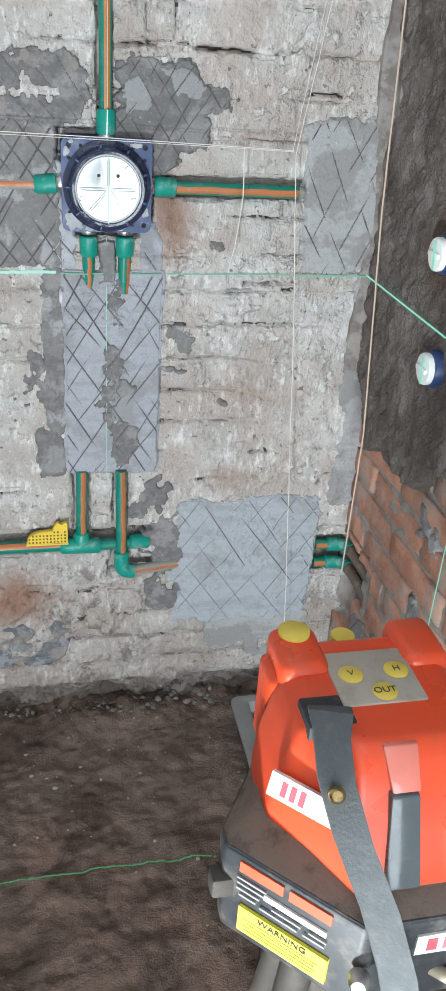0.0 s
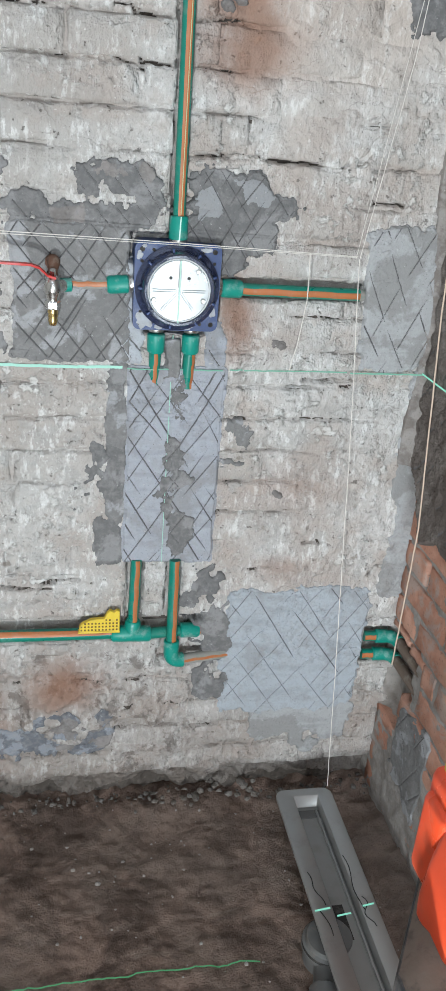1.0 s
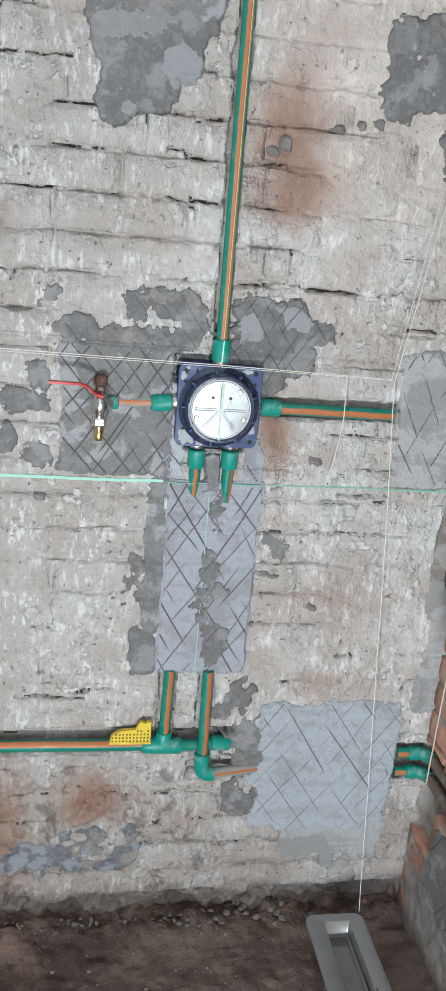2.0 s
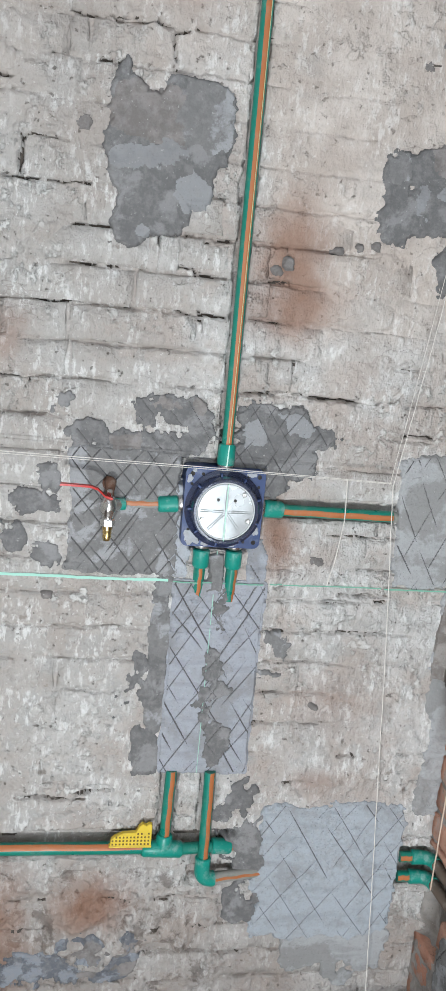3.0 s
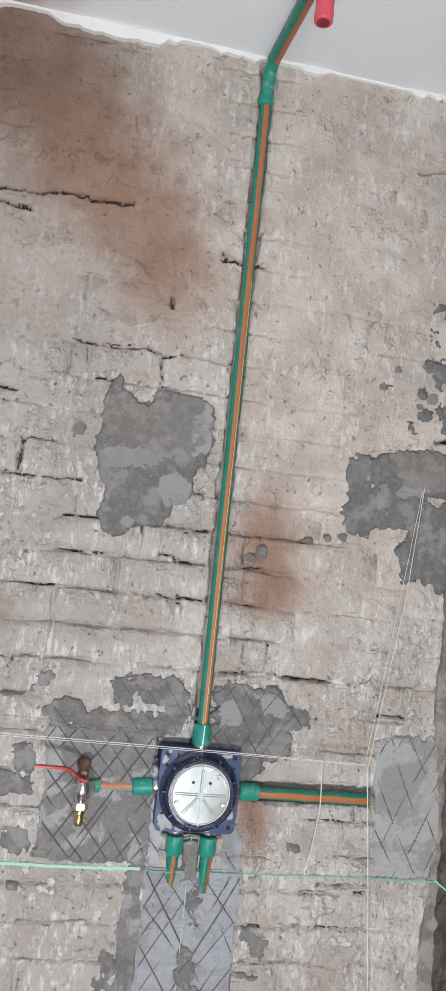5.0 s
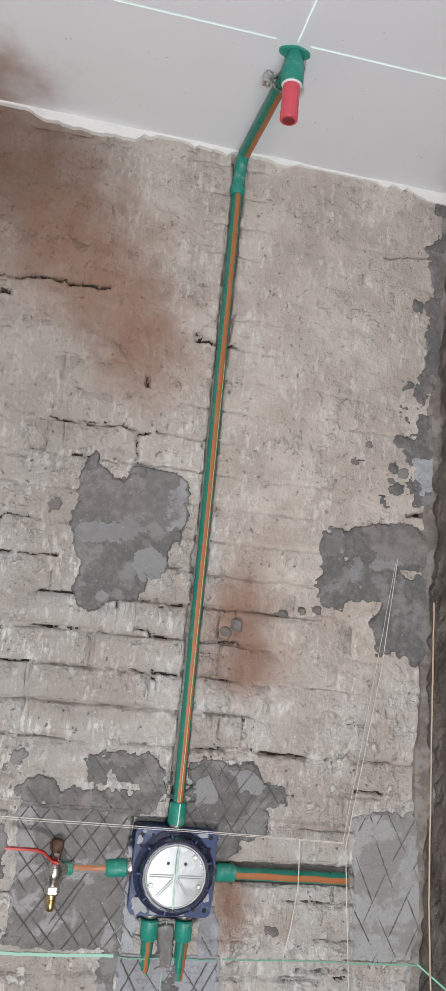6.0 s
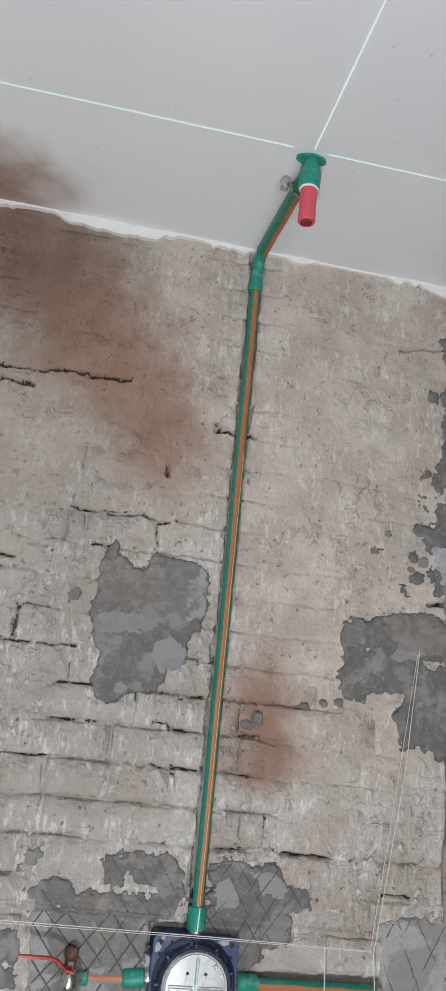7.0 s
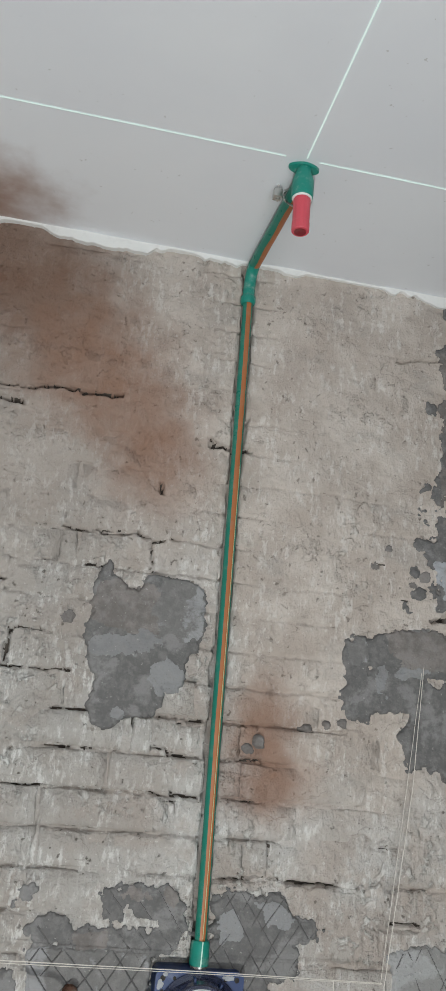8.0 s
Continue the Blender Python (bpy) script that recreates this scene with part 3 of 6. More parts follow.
def patch(x0, x1, z0, z1, edge, material, scratches=(), thick=0.0045, corner=0.012, seed=0, cell=0.001, label="", scale=16, holes=False, fade=0.12, length=0.21, fine=1.0):
    """A skin of cement on the north wall with a ragged rim and scratches scored into it."""
    cx, cz, hx, hz = (x0 + x1) / 2, (z0 + z1) / 2, (x1 - x0) / 2, (z1 - z0) / 2

    def rim(X, Z):
        qx, qz = np.abs(X - cx) - hx + corner, np.abs(Z - cz) - hz + corner
        d = np.hypot(np.maximum(qx, 0), np.maximum(qz, 0)) + np.minimum(np.maximum(qx, qz), 0) - corner
        d = d + edge * fbm(X, Z, scale, 5, 100 + seed) + min(0.010, edge * 0.5) * fbm(X, Z, 70, 3, 140 + seed)
        if holes:
            d = np.maximum(d, 0.10 * (fbm(X, Z, 22, 4, 170 + seed) - 0.20))
        return d

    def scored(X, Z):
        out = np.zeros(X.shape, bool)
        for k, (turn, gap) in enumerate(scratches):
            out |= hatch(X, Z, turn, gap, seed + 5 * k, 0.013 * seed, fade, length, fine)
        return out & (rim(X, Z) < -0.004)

    def height(X, Z):
        d = rim(X, Z)
        h = thick * smooth(0.001, -0.006, d) + 0.0022 + 0.0022 * fbm(X, Z, 18, 3, 200 + seed) - 0.03 * smooth(0.0, 0.006, d)
        h = np.where(d < 0.001, np.maximum(h, np.minimum(coat(X, Z), 0.012) + (0.0038 if scratches else 0.0015)), h)
        return h - 0.0032 * scored(X, Z)
    m = abs(edge) * 1.1 + 0.01
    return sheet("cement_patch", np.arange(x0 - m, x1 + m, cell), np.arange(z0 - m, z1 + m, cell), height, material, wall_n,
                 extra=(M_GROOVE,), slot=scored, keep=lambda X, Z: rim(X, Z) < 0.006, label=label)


def daub(lobes, material, edge=0.014, thick=0.004, seed=0, cell=0.002, scale=30, scratches=(), tones=(), extra=(), label="", fade=0.12, length=0.2, fine=1.0):
    """A skin of cement grown from a few overlapping strokes (x, z, half width, half height); tones: strokes of another cement inside it."""
    def reach(X, Z, x, z, rx, rz, square=2.6):
        return ((np.abs((X - x) / rx) ** square + np.abs((Z - z) / rz) ** square) ** (1 / square) - 1) * min(rx, rz)

    def rim(X, Z):
        d = np.full(X.shape, 1.0)
        for x, z, rx, rz in lobes:
            d = np.minimum(d, reach(X, Z, x, z, rx, rz))
        return d + edge * 1.6 * fbm(X, Z, scale, 4, 600 + seed) + edge * 0.5 * fbm(X, Z, scale * 4, 3, 640 + seed)

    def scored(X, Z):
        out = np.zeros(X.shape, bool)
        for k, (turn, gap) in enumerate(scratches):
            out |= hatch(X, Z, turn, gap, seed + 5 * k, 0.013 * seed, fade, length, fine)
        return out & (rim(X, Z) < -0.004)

    def tone(X, Z):
        out = np.zeros(X.shape, int)
        for k, x, z, rx, rz in tones:
            out = np.where(reach(X, Z, x, z, rx, rz, 4) + 0.022 * fbm(X, Z, 38, 4, 680 + seed) < 0, k, out)
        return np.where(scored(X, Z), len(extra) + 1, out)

    def height(X, Z):
        d = rim(X, Z)
        h = thick * smooth(0.001, -0.005, d) + 0.0022 + 0.0020 * fbm(X, Z, 18, 3, 200 + seed) - 0.03 * smooth(0.0, 0.006, d)
        h = np.where(d < 0.001, np.maximum(h, np.minimum(coat(X, Z), 0.012) + (0.0038 if scratches else 0.0015)), h)
        for k, x, z, rx, rz in tones:
            h = h + 0.0007 * (reach(X, Z, x, z, rx, rz, 4) + 0.022 * fbm(X, Z, 38, 4, 680 + seed) < 0)
        return h - 0.0032 * scored(X, Z)
    x0, x1 = min(q[0] - q[2] for q in lobes) - 0.02, max(q[0] + q[2] for q in lobes) + 0.02
    z0, z1 = min(q[1] - q[3] for q in lobes) - 0.02, max(q[1] + q[3] for q in lobes) + 0.02
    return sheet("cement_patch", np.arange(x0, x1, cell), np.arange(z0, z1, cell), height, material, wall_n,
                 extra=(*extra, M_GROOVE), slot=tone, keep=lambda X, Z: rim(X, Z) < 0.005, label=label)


patch(-0.080, 0.106, 0.640, 1.056, 0.005, M_LILAC, ((35, 0.034), (-33, 0.031)), 0.007, 0.006, 1, length=0.42, fade=0.02, fine=1.2, label="pale grey cement skin scored crosswise")
patch(-0.290, -0.082, 1.066, 1.305, 0.014, M_MIX, ((38, 0.031), (-36, 0.030)), 0.005, 0.008, 2, length=0.30, fade=0.06, fine=1.15, label="blotched grey cement skin scored crosswise")
daub([(0.058, 1.365, 0.045, 0.050), (0.115, 1.365, 0.045, 0.045), (0.100, 1.305, 0.080, 0.042), (0.180, 1.342, 0.040, 0.022), (0.100, 1.260, 0.028, 0.035), (0.045, 1.300, 0.032, 0.040)], M_DARK, 0.013, 0.0062, 3, 0.001,
     scratches=((38, 0.026), (-33, 0.026)), tones=((1, 0.050, 1.348, 0.020, 0.022), (1, 0.135, 1.372, 0.024, 0.012)), extra=(M_SHEEN,), length=0.16, fade=0.15, fine=0.75, label="dark grey cement smear scored crosswise")
patch(0.358, 0.500, 1.052, 1.325, 0.024, M_MID, ((30, 0.052), (-24, 0.050)), 0.005, 0.02, 4, length=0.13, fade=0.3, label="grey cement skin scored crosswise")
patch(0.148, 0.468, 0.242, 0.572, 0.024, M_BLUISH, ((36, 0.050), (-34, 0.046)), 0.006, 0.03, 5, length=0.26, fade=0.12, fine=0.75, label="pale grey cement skin scored crosswise")
daub([(-0.155, 1.372, 0.028, 0.034), (-0.092, 1.382, 0.048, 0.026), (-0.050, 1.355, 0.022, 0.032), (-0.140, 1.322, 0.120, 0.022), (-0.262, 1.335, 0.026, 0.020), (-0.300, 1.380, 0.016, 0.014)], M_DARK, 0.016, 0.0032, 6,
     scratches=((38, 0.034),), tones=((1, -0.09, 1.39, 0.03, 0.012), (1, -0.20, 1.318, 0.03, 0.012)), extra=(M_MUD,), label="dark grey cement smear")
daub([(-0.160, 1.835, 0.104, 0.095), (-0.225, 1.895, 0.034, 0.055), (-0.238, 1.945, 0.012, 0.028), (-0.118, 1.925, 0.060, 0.038), (-0.072, 1.870, 0.030, 0.062), (-0.205, 1.730, 0.036, 0.054), (-0.160, 1.735, 0.055, 0.042), (-0.092, 1.785, 0.030, 0.045)],
     M_DARK, 0.010, 0.0062, 7, tones=((1, -0.185, 1.890, 0.078, 0.050), (2, -0.180, 1.824, 0.068, 0.020), (2, -0.105, 1.762, 0.036, 0.034), (3, -0.090, 1.900, 0.046, 0.060), (2, -0.19, 1.705, 0.014, 0.014)), extra=(M_MUD, M_SHEEN, M_MIX), label="patch of dark, brown and pale grey cement")
daub([(0.380, 1.858, 0.125, 0.050), (0.275, 1.800, 0.030, 0.085), (0.350, 1.785, 0.090, 0.050), (0.440, 1.720, 0.065, 0.090), (0.395, 1.680, 0.030, 0.050)], M_DARK, 0.013, 0.0090, 8,
     tones=((1, 0.420, 1.870, 0.085, 0.045), (2, 0.320, 1.795, 0.014, 0.032), (2, 0.385, 1.820, 0.034, 0.012), (3, 0.275, 1.860, 0.020, 0.030)), extra=(M_MUD, M_SHEEN, M_MIX), label="patch of dark, brown and pale grey cement")
daub([(0.015, 0.880, 0.026, 0.045), (0.000, 0.800, 0.016, 0.040), (0.034, 0.715, 0.024, 0.050), (0.018, 0.985, 0.014, 0.045), (0.030, 0.835, 0.020, 0.022), (0.008, 0.745, 0.012, 0.024)], M_DARK, 0.013, 0.0105, 23, 0.0015, 34, scratches=((35, 0.036), (-33, 0.034)), label="greyer worn cement down the middle")
daub([(-0.098, 0.860, 0.020, 0.205), (-0.120, 0.700, 0.018, 0.045), (-0.105, 0.655, 0.026, 0.022)], M_DARK, 0.007, 0.0034, 9, tones=((1, -0.098, 0.95, 0.03, 0.06), (1, -0.1, 0.76, 0.03, 0.03)), extra=(M_MIX,), label="grey trowelled strip beside the scored cement")
patch(-0.150, -0.100, 0.79, 0.900, 0.070, M_DARK, (), 0.0028, 0.02, 10, cell=0.002, scale=22)
patch(0.060, 0.125, 0.535, 0.645, 0.050, M_DARK, (), 0.0028, 0.02, 11, cell=0.002, scale=22)
patch(0.090, 0.170, 0.290, 0.560, 0.060, M_DARK, (), 0.0030, 0.03, 12, cell=0.002, scale=20, holes=True)
patch(0.235, 0.470, 0.135, 0.255, 0.085, M_MID, (), 0.0040, 0.04, 13, cell=0.002)
daub([(-0.170, 0.200, 0.085, 0.050), (-0.215, 0.225, 0.050, 0.050), (-0.120, 0.235, 0.035, 0.028), (-0.300, 0.190, 0.080, 0.035)], M_SLATE, 0.020, 0.0040, 14, tones=((1, -0.16, 0.23, 0.06, 0.016), (1, -0.13, 0.185, 0.05, 0.014)), extra=(M_MUD,), label="slate grey cement smear")
patch(0.490, 0.550, 0.540, 1.060, 0.030, M_MID, (), 0.0030, 0.02, 15, cell=0.002)
daub([(0.128, 0.938, 0.020, 0.012), (0.148, 0.918, 0.016, 0.022)], M_MIX, 0.012, 0.0032, 16)
daub([(0.122, 0.862, 0.022, 0.010)], M_MIX, 0.010, 0.0032, 17)
patch(-0.085, -0.052, 1.060, 1.235, 0.030, M_PALE, ((38, 0.034),), 0.0036, 0.01, 18, cell=0.0015, scale=24)
for k, (x, z, rx, rz) in enumerate(((-0.318, 1.102, 0.026, 0.028), (-0.345, 1.190, 0.034, 0.020), (-0.385, 1.125, 0.020, 0.020), (-0.325, 1.245, 0.020, 0.034))):
    daub([(x, z, rx, rz)], M_DARK, 0.015, 0.0028, 50 + k)
daub([(0.470, 2.060, 0.045, 0.100), (0.455, 2.000, 0.028, 0.050), (0.468, 2.270, 0.030, 0.140), (0.480, 2.520, 0.036, 0.120), (0.425, 2.10, 0.012, 0.030)], M_DARK, 0.026, 0.0085, 20, tones=((1, 0.47, 2.45, 0.04, 0.10), (2, 0.46, 2.02, 0.02, 0.03), (1, 0.47, 2.2, 0.03, 0.05)), extra=(M_MUD, M_PALE), label="rough dark cement beside the corner")
for k, (x, z, q) in enumerate(((0.405, 2.085, 0.014), (0.400, 1.985, 0.016), (0.385, 2.030, 0.010), (0.415, 2.215, 0.011), (0.420, 2.400, 0.010), (0.372, 1.955, 0.009))):
    daub([(x, z, q, q * 0.9)], M_DARK, 0.010, 0.0085, 70 + k)
daub([(0.082, 1.090, 0.020, 0.048)], M_LILAC, 0.006, 0.0050, 21, scratches=((35, 0.034),))
patch(-0.012, 0.015, 1.030, 1.112, 0.016, M_MIX, (), 0.011, 0.008, 22, cell=0.0015, scale=40, label="rough mortar dab between the pipes")
for k, (x, z, s) in enumerate(((0.175, 1.700, 0.012), (0.215, 1.712, 0.011), (0.245, 1.712, 0.008), (0.085, 1.668, 0.009), (0.066, 1.656, 0.008), (0.41, 2.02, 0.013), (0.44, 1.99, 0.015),
                               (0.385, 2.00, 0.008), (-0.318, 1.012, 0.011), (0.20, 1.105, 0.014), (0.235, 0.79, 0.008), (-0.30, 1.86, 0.010), (0.33, 2.07, 0.010), (0.30, 2.03, 0.007))):
    patch(x - s, x + s, z - s * 0.8, z + s * 0.8, 0.012, M_MUD, (), 0.0060, s * 0.7, 30 + k, cell=0.002, scale=40)

# ---- floor, east wall, ceiling and the rest of the room ----
floor = tagged(thing("floor", (0, 0, 0), "rough dark brown dirt and screed floor", "floor"), kind="structure")
part("ground", boxed(-1.75, 0.75, -3.2, 0.2, -0.3, -0.045), M_SOIL, floor, flat=True)


def ground(X, Y):
    h = 0.016 * fbm(X, Y, 3.5, 4, 301) + 0.009 * fbm(X, Y, 22, 4, 305) + 0.005 * fbm(X, Y, 90, 2, 307)
    rise = smooth(-0.10, 0.0, Y + 0.05 * fbm(X, Y, 9, 3, 309))
    h = h + rise * (0.012 + 0.020 * fbm(X, Y, 19, 3, 311))
    return h + 0.02 * smooth(0.44, 0.52, X) * (1 + fbm(X, Y, 17, 3, 313))


sheet("soil", np.arange(-1.0, 0.60, 0.006), np.arange(-1.5, 0.06, 0.006), ground, M_SOIL, floor, axis="z", label="trodden dark brown dirt")
part("outer_floor", boxed(-1.75, -0.99, -3.2, 0.05, -0.05, -0.006), M_SOIL, floor, flat=True)
part("outer_floor", boxed(-0.99, 0.6, -3.2, -1.49, -0.05, -0.006), M_SOIL, floor, flat=True)

EX, PX = 0.540, 0.508
wall_e = tagged(thing("wall_east", (0, 0, 0), "red brick wall under torn dark cement plaster", "wall"), kind="structure")
part("core", boxed(0.575, 0.75, -3.2, 0.055, -0.2, 2.9), M_MORTAR, wall_e, flat=True)


def bed(Y, Z):
    hollow = smooth(0.012, -0.004, np.maximum(np.abs(Y + 0.07) - 0.062, np.abs(Z - 0.37) - 0.105) + 0.03 * fbm(Y, Z, 18, 4, 409))
    return EX + 0.028 * hollow + 0.0034 - 0.007 * fbm(Y, Z, 9, 4, 401) - 0.004 * fbm(Y, Z, 50, 3, 405) - 0.005 * smooth(0.36, 0.22, Z + 0.2 * fbm(Y, Z, 7, 3, 407))


sheet("mortar_bed", np.arange(-0.9, 0.06, 0.005), np.arange(-0.06, 1.0, 0.005), bed, M_MORTAR, wall_e, axis="x", label="grey mortar between and over the bricks")


def torn(Y, Z):
    return 0.775 + 0.11 * smooth(-0.14, -0.02, Y) + 0.05 * smooth(-0.2, -0.6, Y) - Z + 0.085 * fbm(Y, Z, 9, 4, 421)


def scored_e(Y, Z):
    return (hatch(Y, Z, 48, 0.045, 71, 0.02, 0.45, 0.075, 1.9) | hatch(Y, Z, 40, 0.07, 75, 0.0, 0.5, 0.05, 1.6)) & (torn(Y, Z) < -0.01)


def skin(Y, Z):
    d = torn(Y, Z)
    h = PX - 0.026 * smooth(1.1, 1.9, Z) + 0.008 * fbm(Y, Z, 8, 4, 411) + 0.009 * fbm(Y, Z, 40, 4, 415) + 0.06 * smooth(-0.004, 0.012, d)
    return h + 0.003 * scored_e(Y, Z)


sheet("plaster_skin", np.arange(-0.9, 0.03, 0.0035), np.arange(0.60, CEIL + 0.004, 0.0035), skin, M_PLASTER, wall_e, extra=(M_GROOVE,), slot=scored_e,
      keep=lambda Y, Z: torn(Y, Z) < 0.014, axis="x", label="dark grey-brown cement plaster, torn off below")
bm = bmesh.new()
prev = None
for k in range(150):
    z = 0.86 + k * (CEIL - 0.86) / 149
    wide = 0.020 + 0.016 * float(fbm(np.array([z]), np.array([0.3]), 7, 3, 431)[0]) + 0.012 * float(smooth(1.15, 0.85, z))
    px = PX - 0.026 * float(smooth(1.1, 1.9, z)) + 0.004
    rough = float(fbm(np.array([z]), np.array([0.9]), 40, 2, 433)[0]) * 0.004
    row = [bm.verts.new((px - wide * (1 - q) ** 1.6 + rough * q * (1 - q) * 3, -0.006 - wide * q ** 1.6, z)) for q in (0, 0.2, 0.4, 0.6, 0.8, 1.0)]
    row = [bm.verts.new((row[0].co.x - 0.004, 0.012, z))] + row + [bm.verts.new((px + 0.012, -wide - 0.010, z))]
    if prev:
        for a, b, c, d in zip(prev, prev[1:], row[1:], row):
            bm.faces.new((a, b, c, d))
    prev = row
part("corner_fillet", bm, cement("brown_grey_cement", (0.30, 0.275, 0.255), (0.19, 0.165, 0.15), 0.46, 18, 0.10), wall_e, "trowelled brown-grey cement in the corner")
part("far_plaster", boxed(PX - 0.03, 0.60, -3.2, -0.89, -0.1, 2.66), M_PLASTER, wall_e, flat=True)


def smear(y0, y1, z0, z1, seed):
    cy, cz, hy, hz = (y0 + y1) / 2, (z0 + z1) / 2, (y1 - y0) / 2, (z1 - z0) / 2

    def rim(Y, Z):
        return np.maximum(np.abs(Y - cy) - hy, np.abs(Z - cz) - hz) + 0.06 * fbm(Y, Z, 13, 4, 500 + seed)

    def scored(Y, Z):
        return (hatch(Y, Z, 35, 0.05, seed) | hatch(Y, Z, -38, 0.05, seed + 2)) & (rim(Y, Z) < -0.005)
    sheet("cement_patch", np.arange(y0 - 0.05, y1 + 0.05, 0.0025), np.arange(z0 - 0.05, z1 + 0.05, 0.0025),
          lambda Y, Z: EX - 0.006 + 0.004 * fbm(Y, Z, 20, 3, seed) + 0.04 * smooth(0, 0.008, rim(Y, Z)) + 0.003 * scored(Y, Z), M_MIX, wall_e,
          extra=(M_GROOVE,), slot=scored, keep=lambda Y, Z: rim(Y, Z) < 0.008, axis="x")


smear(-0.27, -0.13, 0.14, 0.33, 8)
smear(-0.42, -0.33, 0.66, 0.74, 11)
smear(-0.52, -0.40, 0.38, 0.52, 23)

ceiling = tagged(thing("ceiling", (0, 0, CEIL), "white painted board ceiling with a rust-brown corner stain", "ceiling"), kind="structure")
part("board", boxed(-1.75, 0.75, -3.2, 0.10, CEIL, CEIL + 0.10), M_CEIL, ceiling, flat=True)


def ragged_strip(seed, lo, hi, y, thick):
    """A torn bead of white filler where the ceiling meets the wall."""
    bm = bmesh.new()
    xs = np.arange(-0.75, 0.56, 0.004)
    drop = lo + (hi - lo) * np.clip(0.5 + 1.6 * fbm(xs, xs * 0 + seed, 6, 5, seed) + 0.5 * fbm(xs, xs * 0, 55, 2, seed + 2), 0, 1)
    deep = 0.004 * fbm(xs, xs * 0, 12, 3, seed + 5)
    prev = None
    for x, d, q in zip(xs, drop, deep):
        now = [bm.verts.new((x, y + q, CEIL + 0.002)), bm.verts.new((x, y + q + 0.002, CEIL - d)), bm.verts.new((x, y + thick, CEIL - d * 0.9)), bm.verts.new((x, y + thick, CEIL + 0.002))]
        if prev:
            bridge(bm, prev, now)
        prev = now
    return bm


part("filler_bead", ragged_strip(11, 0.004, 0.026, -0.016, 0.035), M_WHITE, ceiling, "ragged white filler along the wall")

tagged(part("wall_west", boxed(-1.95, -1.75, -3.2, 0.26, -0.2, 2.9), M_ROOM, flat=True), "plain rough plastered wall", "wall", kind="structure")
# unseen wall, with an opening assumed for the daylight lamp
south = boxed(-1.95, -0.55, -3.4, -3.2, -0.2, 2.9)
boxed(0.45, 0.75, -3.4, -3.2, -0.2, 2.9, bm=south)
boxed(-0.55, 0.45, -3.4, -3.2, 2.15, 2.9, bm=south)
tagged(part("wall_south", south, M_ROOM, flat=True), "plain rough plastered wall with a door opening", "wall", kind="structure")


# ---- pipes ----
def straight(parent, a, b, r=0.0125, facing=(0.1, -1, 0), band=1.0, material=None, name="tube"):
    part(name, tube([a, b], r, 18), material or M_GREEN, parent)
    if band:
        part("stripe", stripe(a, b, r, facing, band), M_ORANGE, parent, "orange-brown band")


def socket(parent, a, b, r=0.0170, name="socket"):
    part(name, lathe(a, b, ((0, r * 0.86), (0.06, r), (0.90, r * 0.97), (1, r * 0.80)), 22), M_TEAL, parent, "green welded fitting")


Y = -0.007
riser = thing("riser_pipe", (0, Y, 1.29), "green plastic riser pipe with orange band, set in a wall chase", "pipe")
straight(riser, (0.0, Y, 1.31), (-0.005, Y, 2.60), 0.0108, facing=(0.12, -1, 0), band=0.95)
socket(riser, (0, Y, 1.286), (0, Y, 1.327))
bend = arc((-0.005, Y - 0.002, CEIL - 0.023), (-0.005, Y, 2.585), (-0.004, -0.045, CEIL - 0.021))
part("elbow", tube(bend, 0.0130, 18), M_TEAL, riser, "green elbow under the ceiling")
part("elbow_collar", lathe((-0.005, Y, 2.572), (-0.005, Y, 2.592), ((0, 0.0140), (0.2, 0.0165), (0.8, 0.0165), (1, 0.0140)), 22), M_TEAL, riser)
straight(riser, (-0.004, -0.04, CEIL - 0.021), (0.011, HY + 0.012, CEIL - 0.021), facing=(0.45, 0, -1), band=1.1)

outlet = thing("shower_outlet", (0, HY, CEIL), "green ceiling outlet fitting with a red screw plug", "pipe fitting")
bm = bmesh.new()
n = 28
for z0, z1 in ((CEIL - 0.005, CEIL + 0.0005),):
    low = [bm.verts.new((0.0165 * math.cos(a) * (1.0 + 0.75 * abs(math.cos(a))), HY + 0.0165 * math.sin(a), z0)) for a in [2 * math.pi * k / n for k in range(n)]]
    high = [bm.verts.new((v.co.x, v.co.y, z1)) for v in low]
    bm.faces.new(low[::-1]), bm.faces.new(high), bridge(bm, low, high)
part("flange", bm, M_TEAL, outlet)
part("body", lathe((0, HY, CEIL - 0.003), (0, HY, CEIL - 0.066), ((0, 0.013), (0.2, 0.0155), (0.45, 0.020), (0.9, 0.020), (0.97, 0.0195), (1, 0.0175)), 24), M_TEAL, outlet)
part("sealing_ring", lathe((0, HY, CEIL - 0.065), (0, HY, CEIL - 0.069), ((0, 0.017), (0.5, 0.0185), (1, 0.017)), 24), M_WHITE, outlet, "white sealing ring")
plug = bmesh.new()
profile = ((0, 0.0148), (0.04, 0.0158), (0.72, 0.0155), (0.74, 0.0162), (0.97, 0.0162), (1, 0.0150))
lathe((0, HY, CEIL - 0.068), (0, HY, CEIL - 0.136), profile, 16, bm=plug)
plug = part("plug", plug, M_REDP, outlet, "red plastic screw plug", flat=True)
# a darker red disc paints the shade inside the plug's open end
part("hollow", lathe((0, HY, CEIL - 0.1358), (0, HY, CEIL - 0.1372), ((0, 0.011), (1, 0.0108)), 16), plain("plug_hollow_shade", (0.22, 0.012, 0.02), 0.6), plug)
part("clamp", tube([(0.022 * math.cos(a), HY + 0.062 + 0.002 * math.sin(3 * a), CEIL - 0.021 + 0.0165 * math.sin(a)) for a in [2 * math.pi * k / 22 for k in range(23)]], 0.0022, 8), M_STEEL, outlet, "steel pipe clamp")
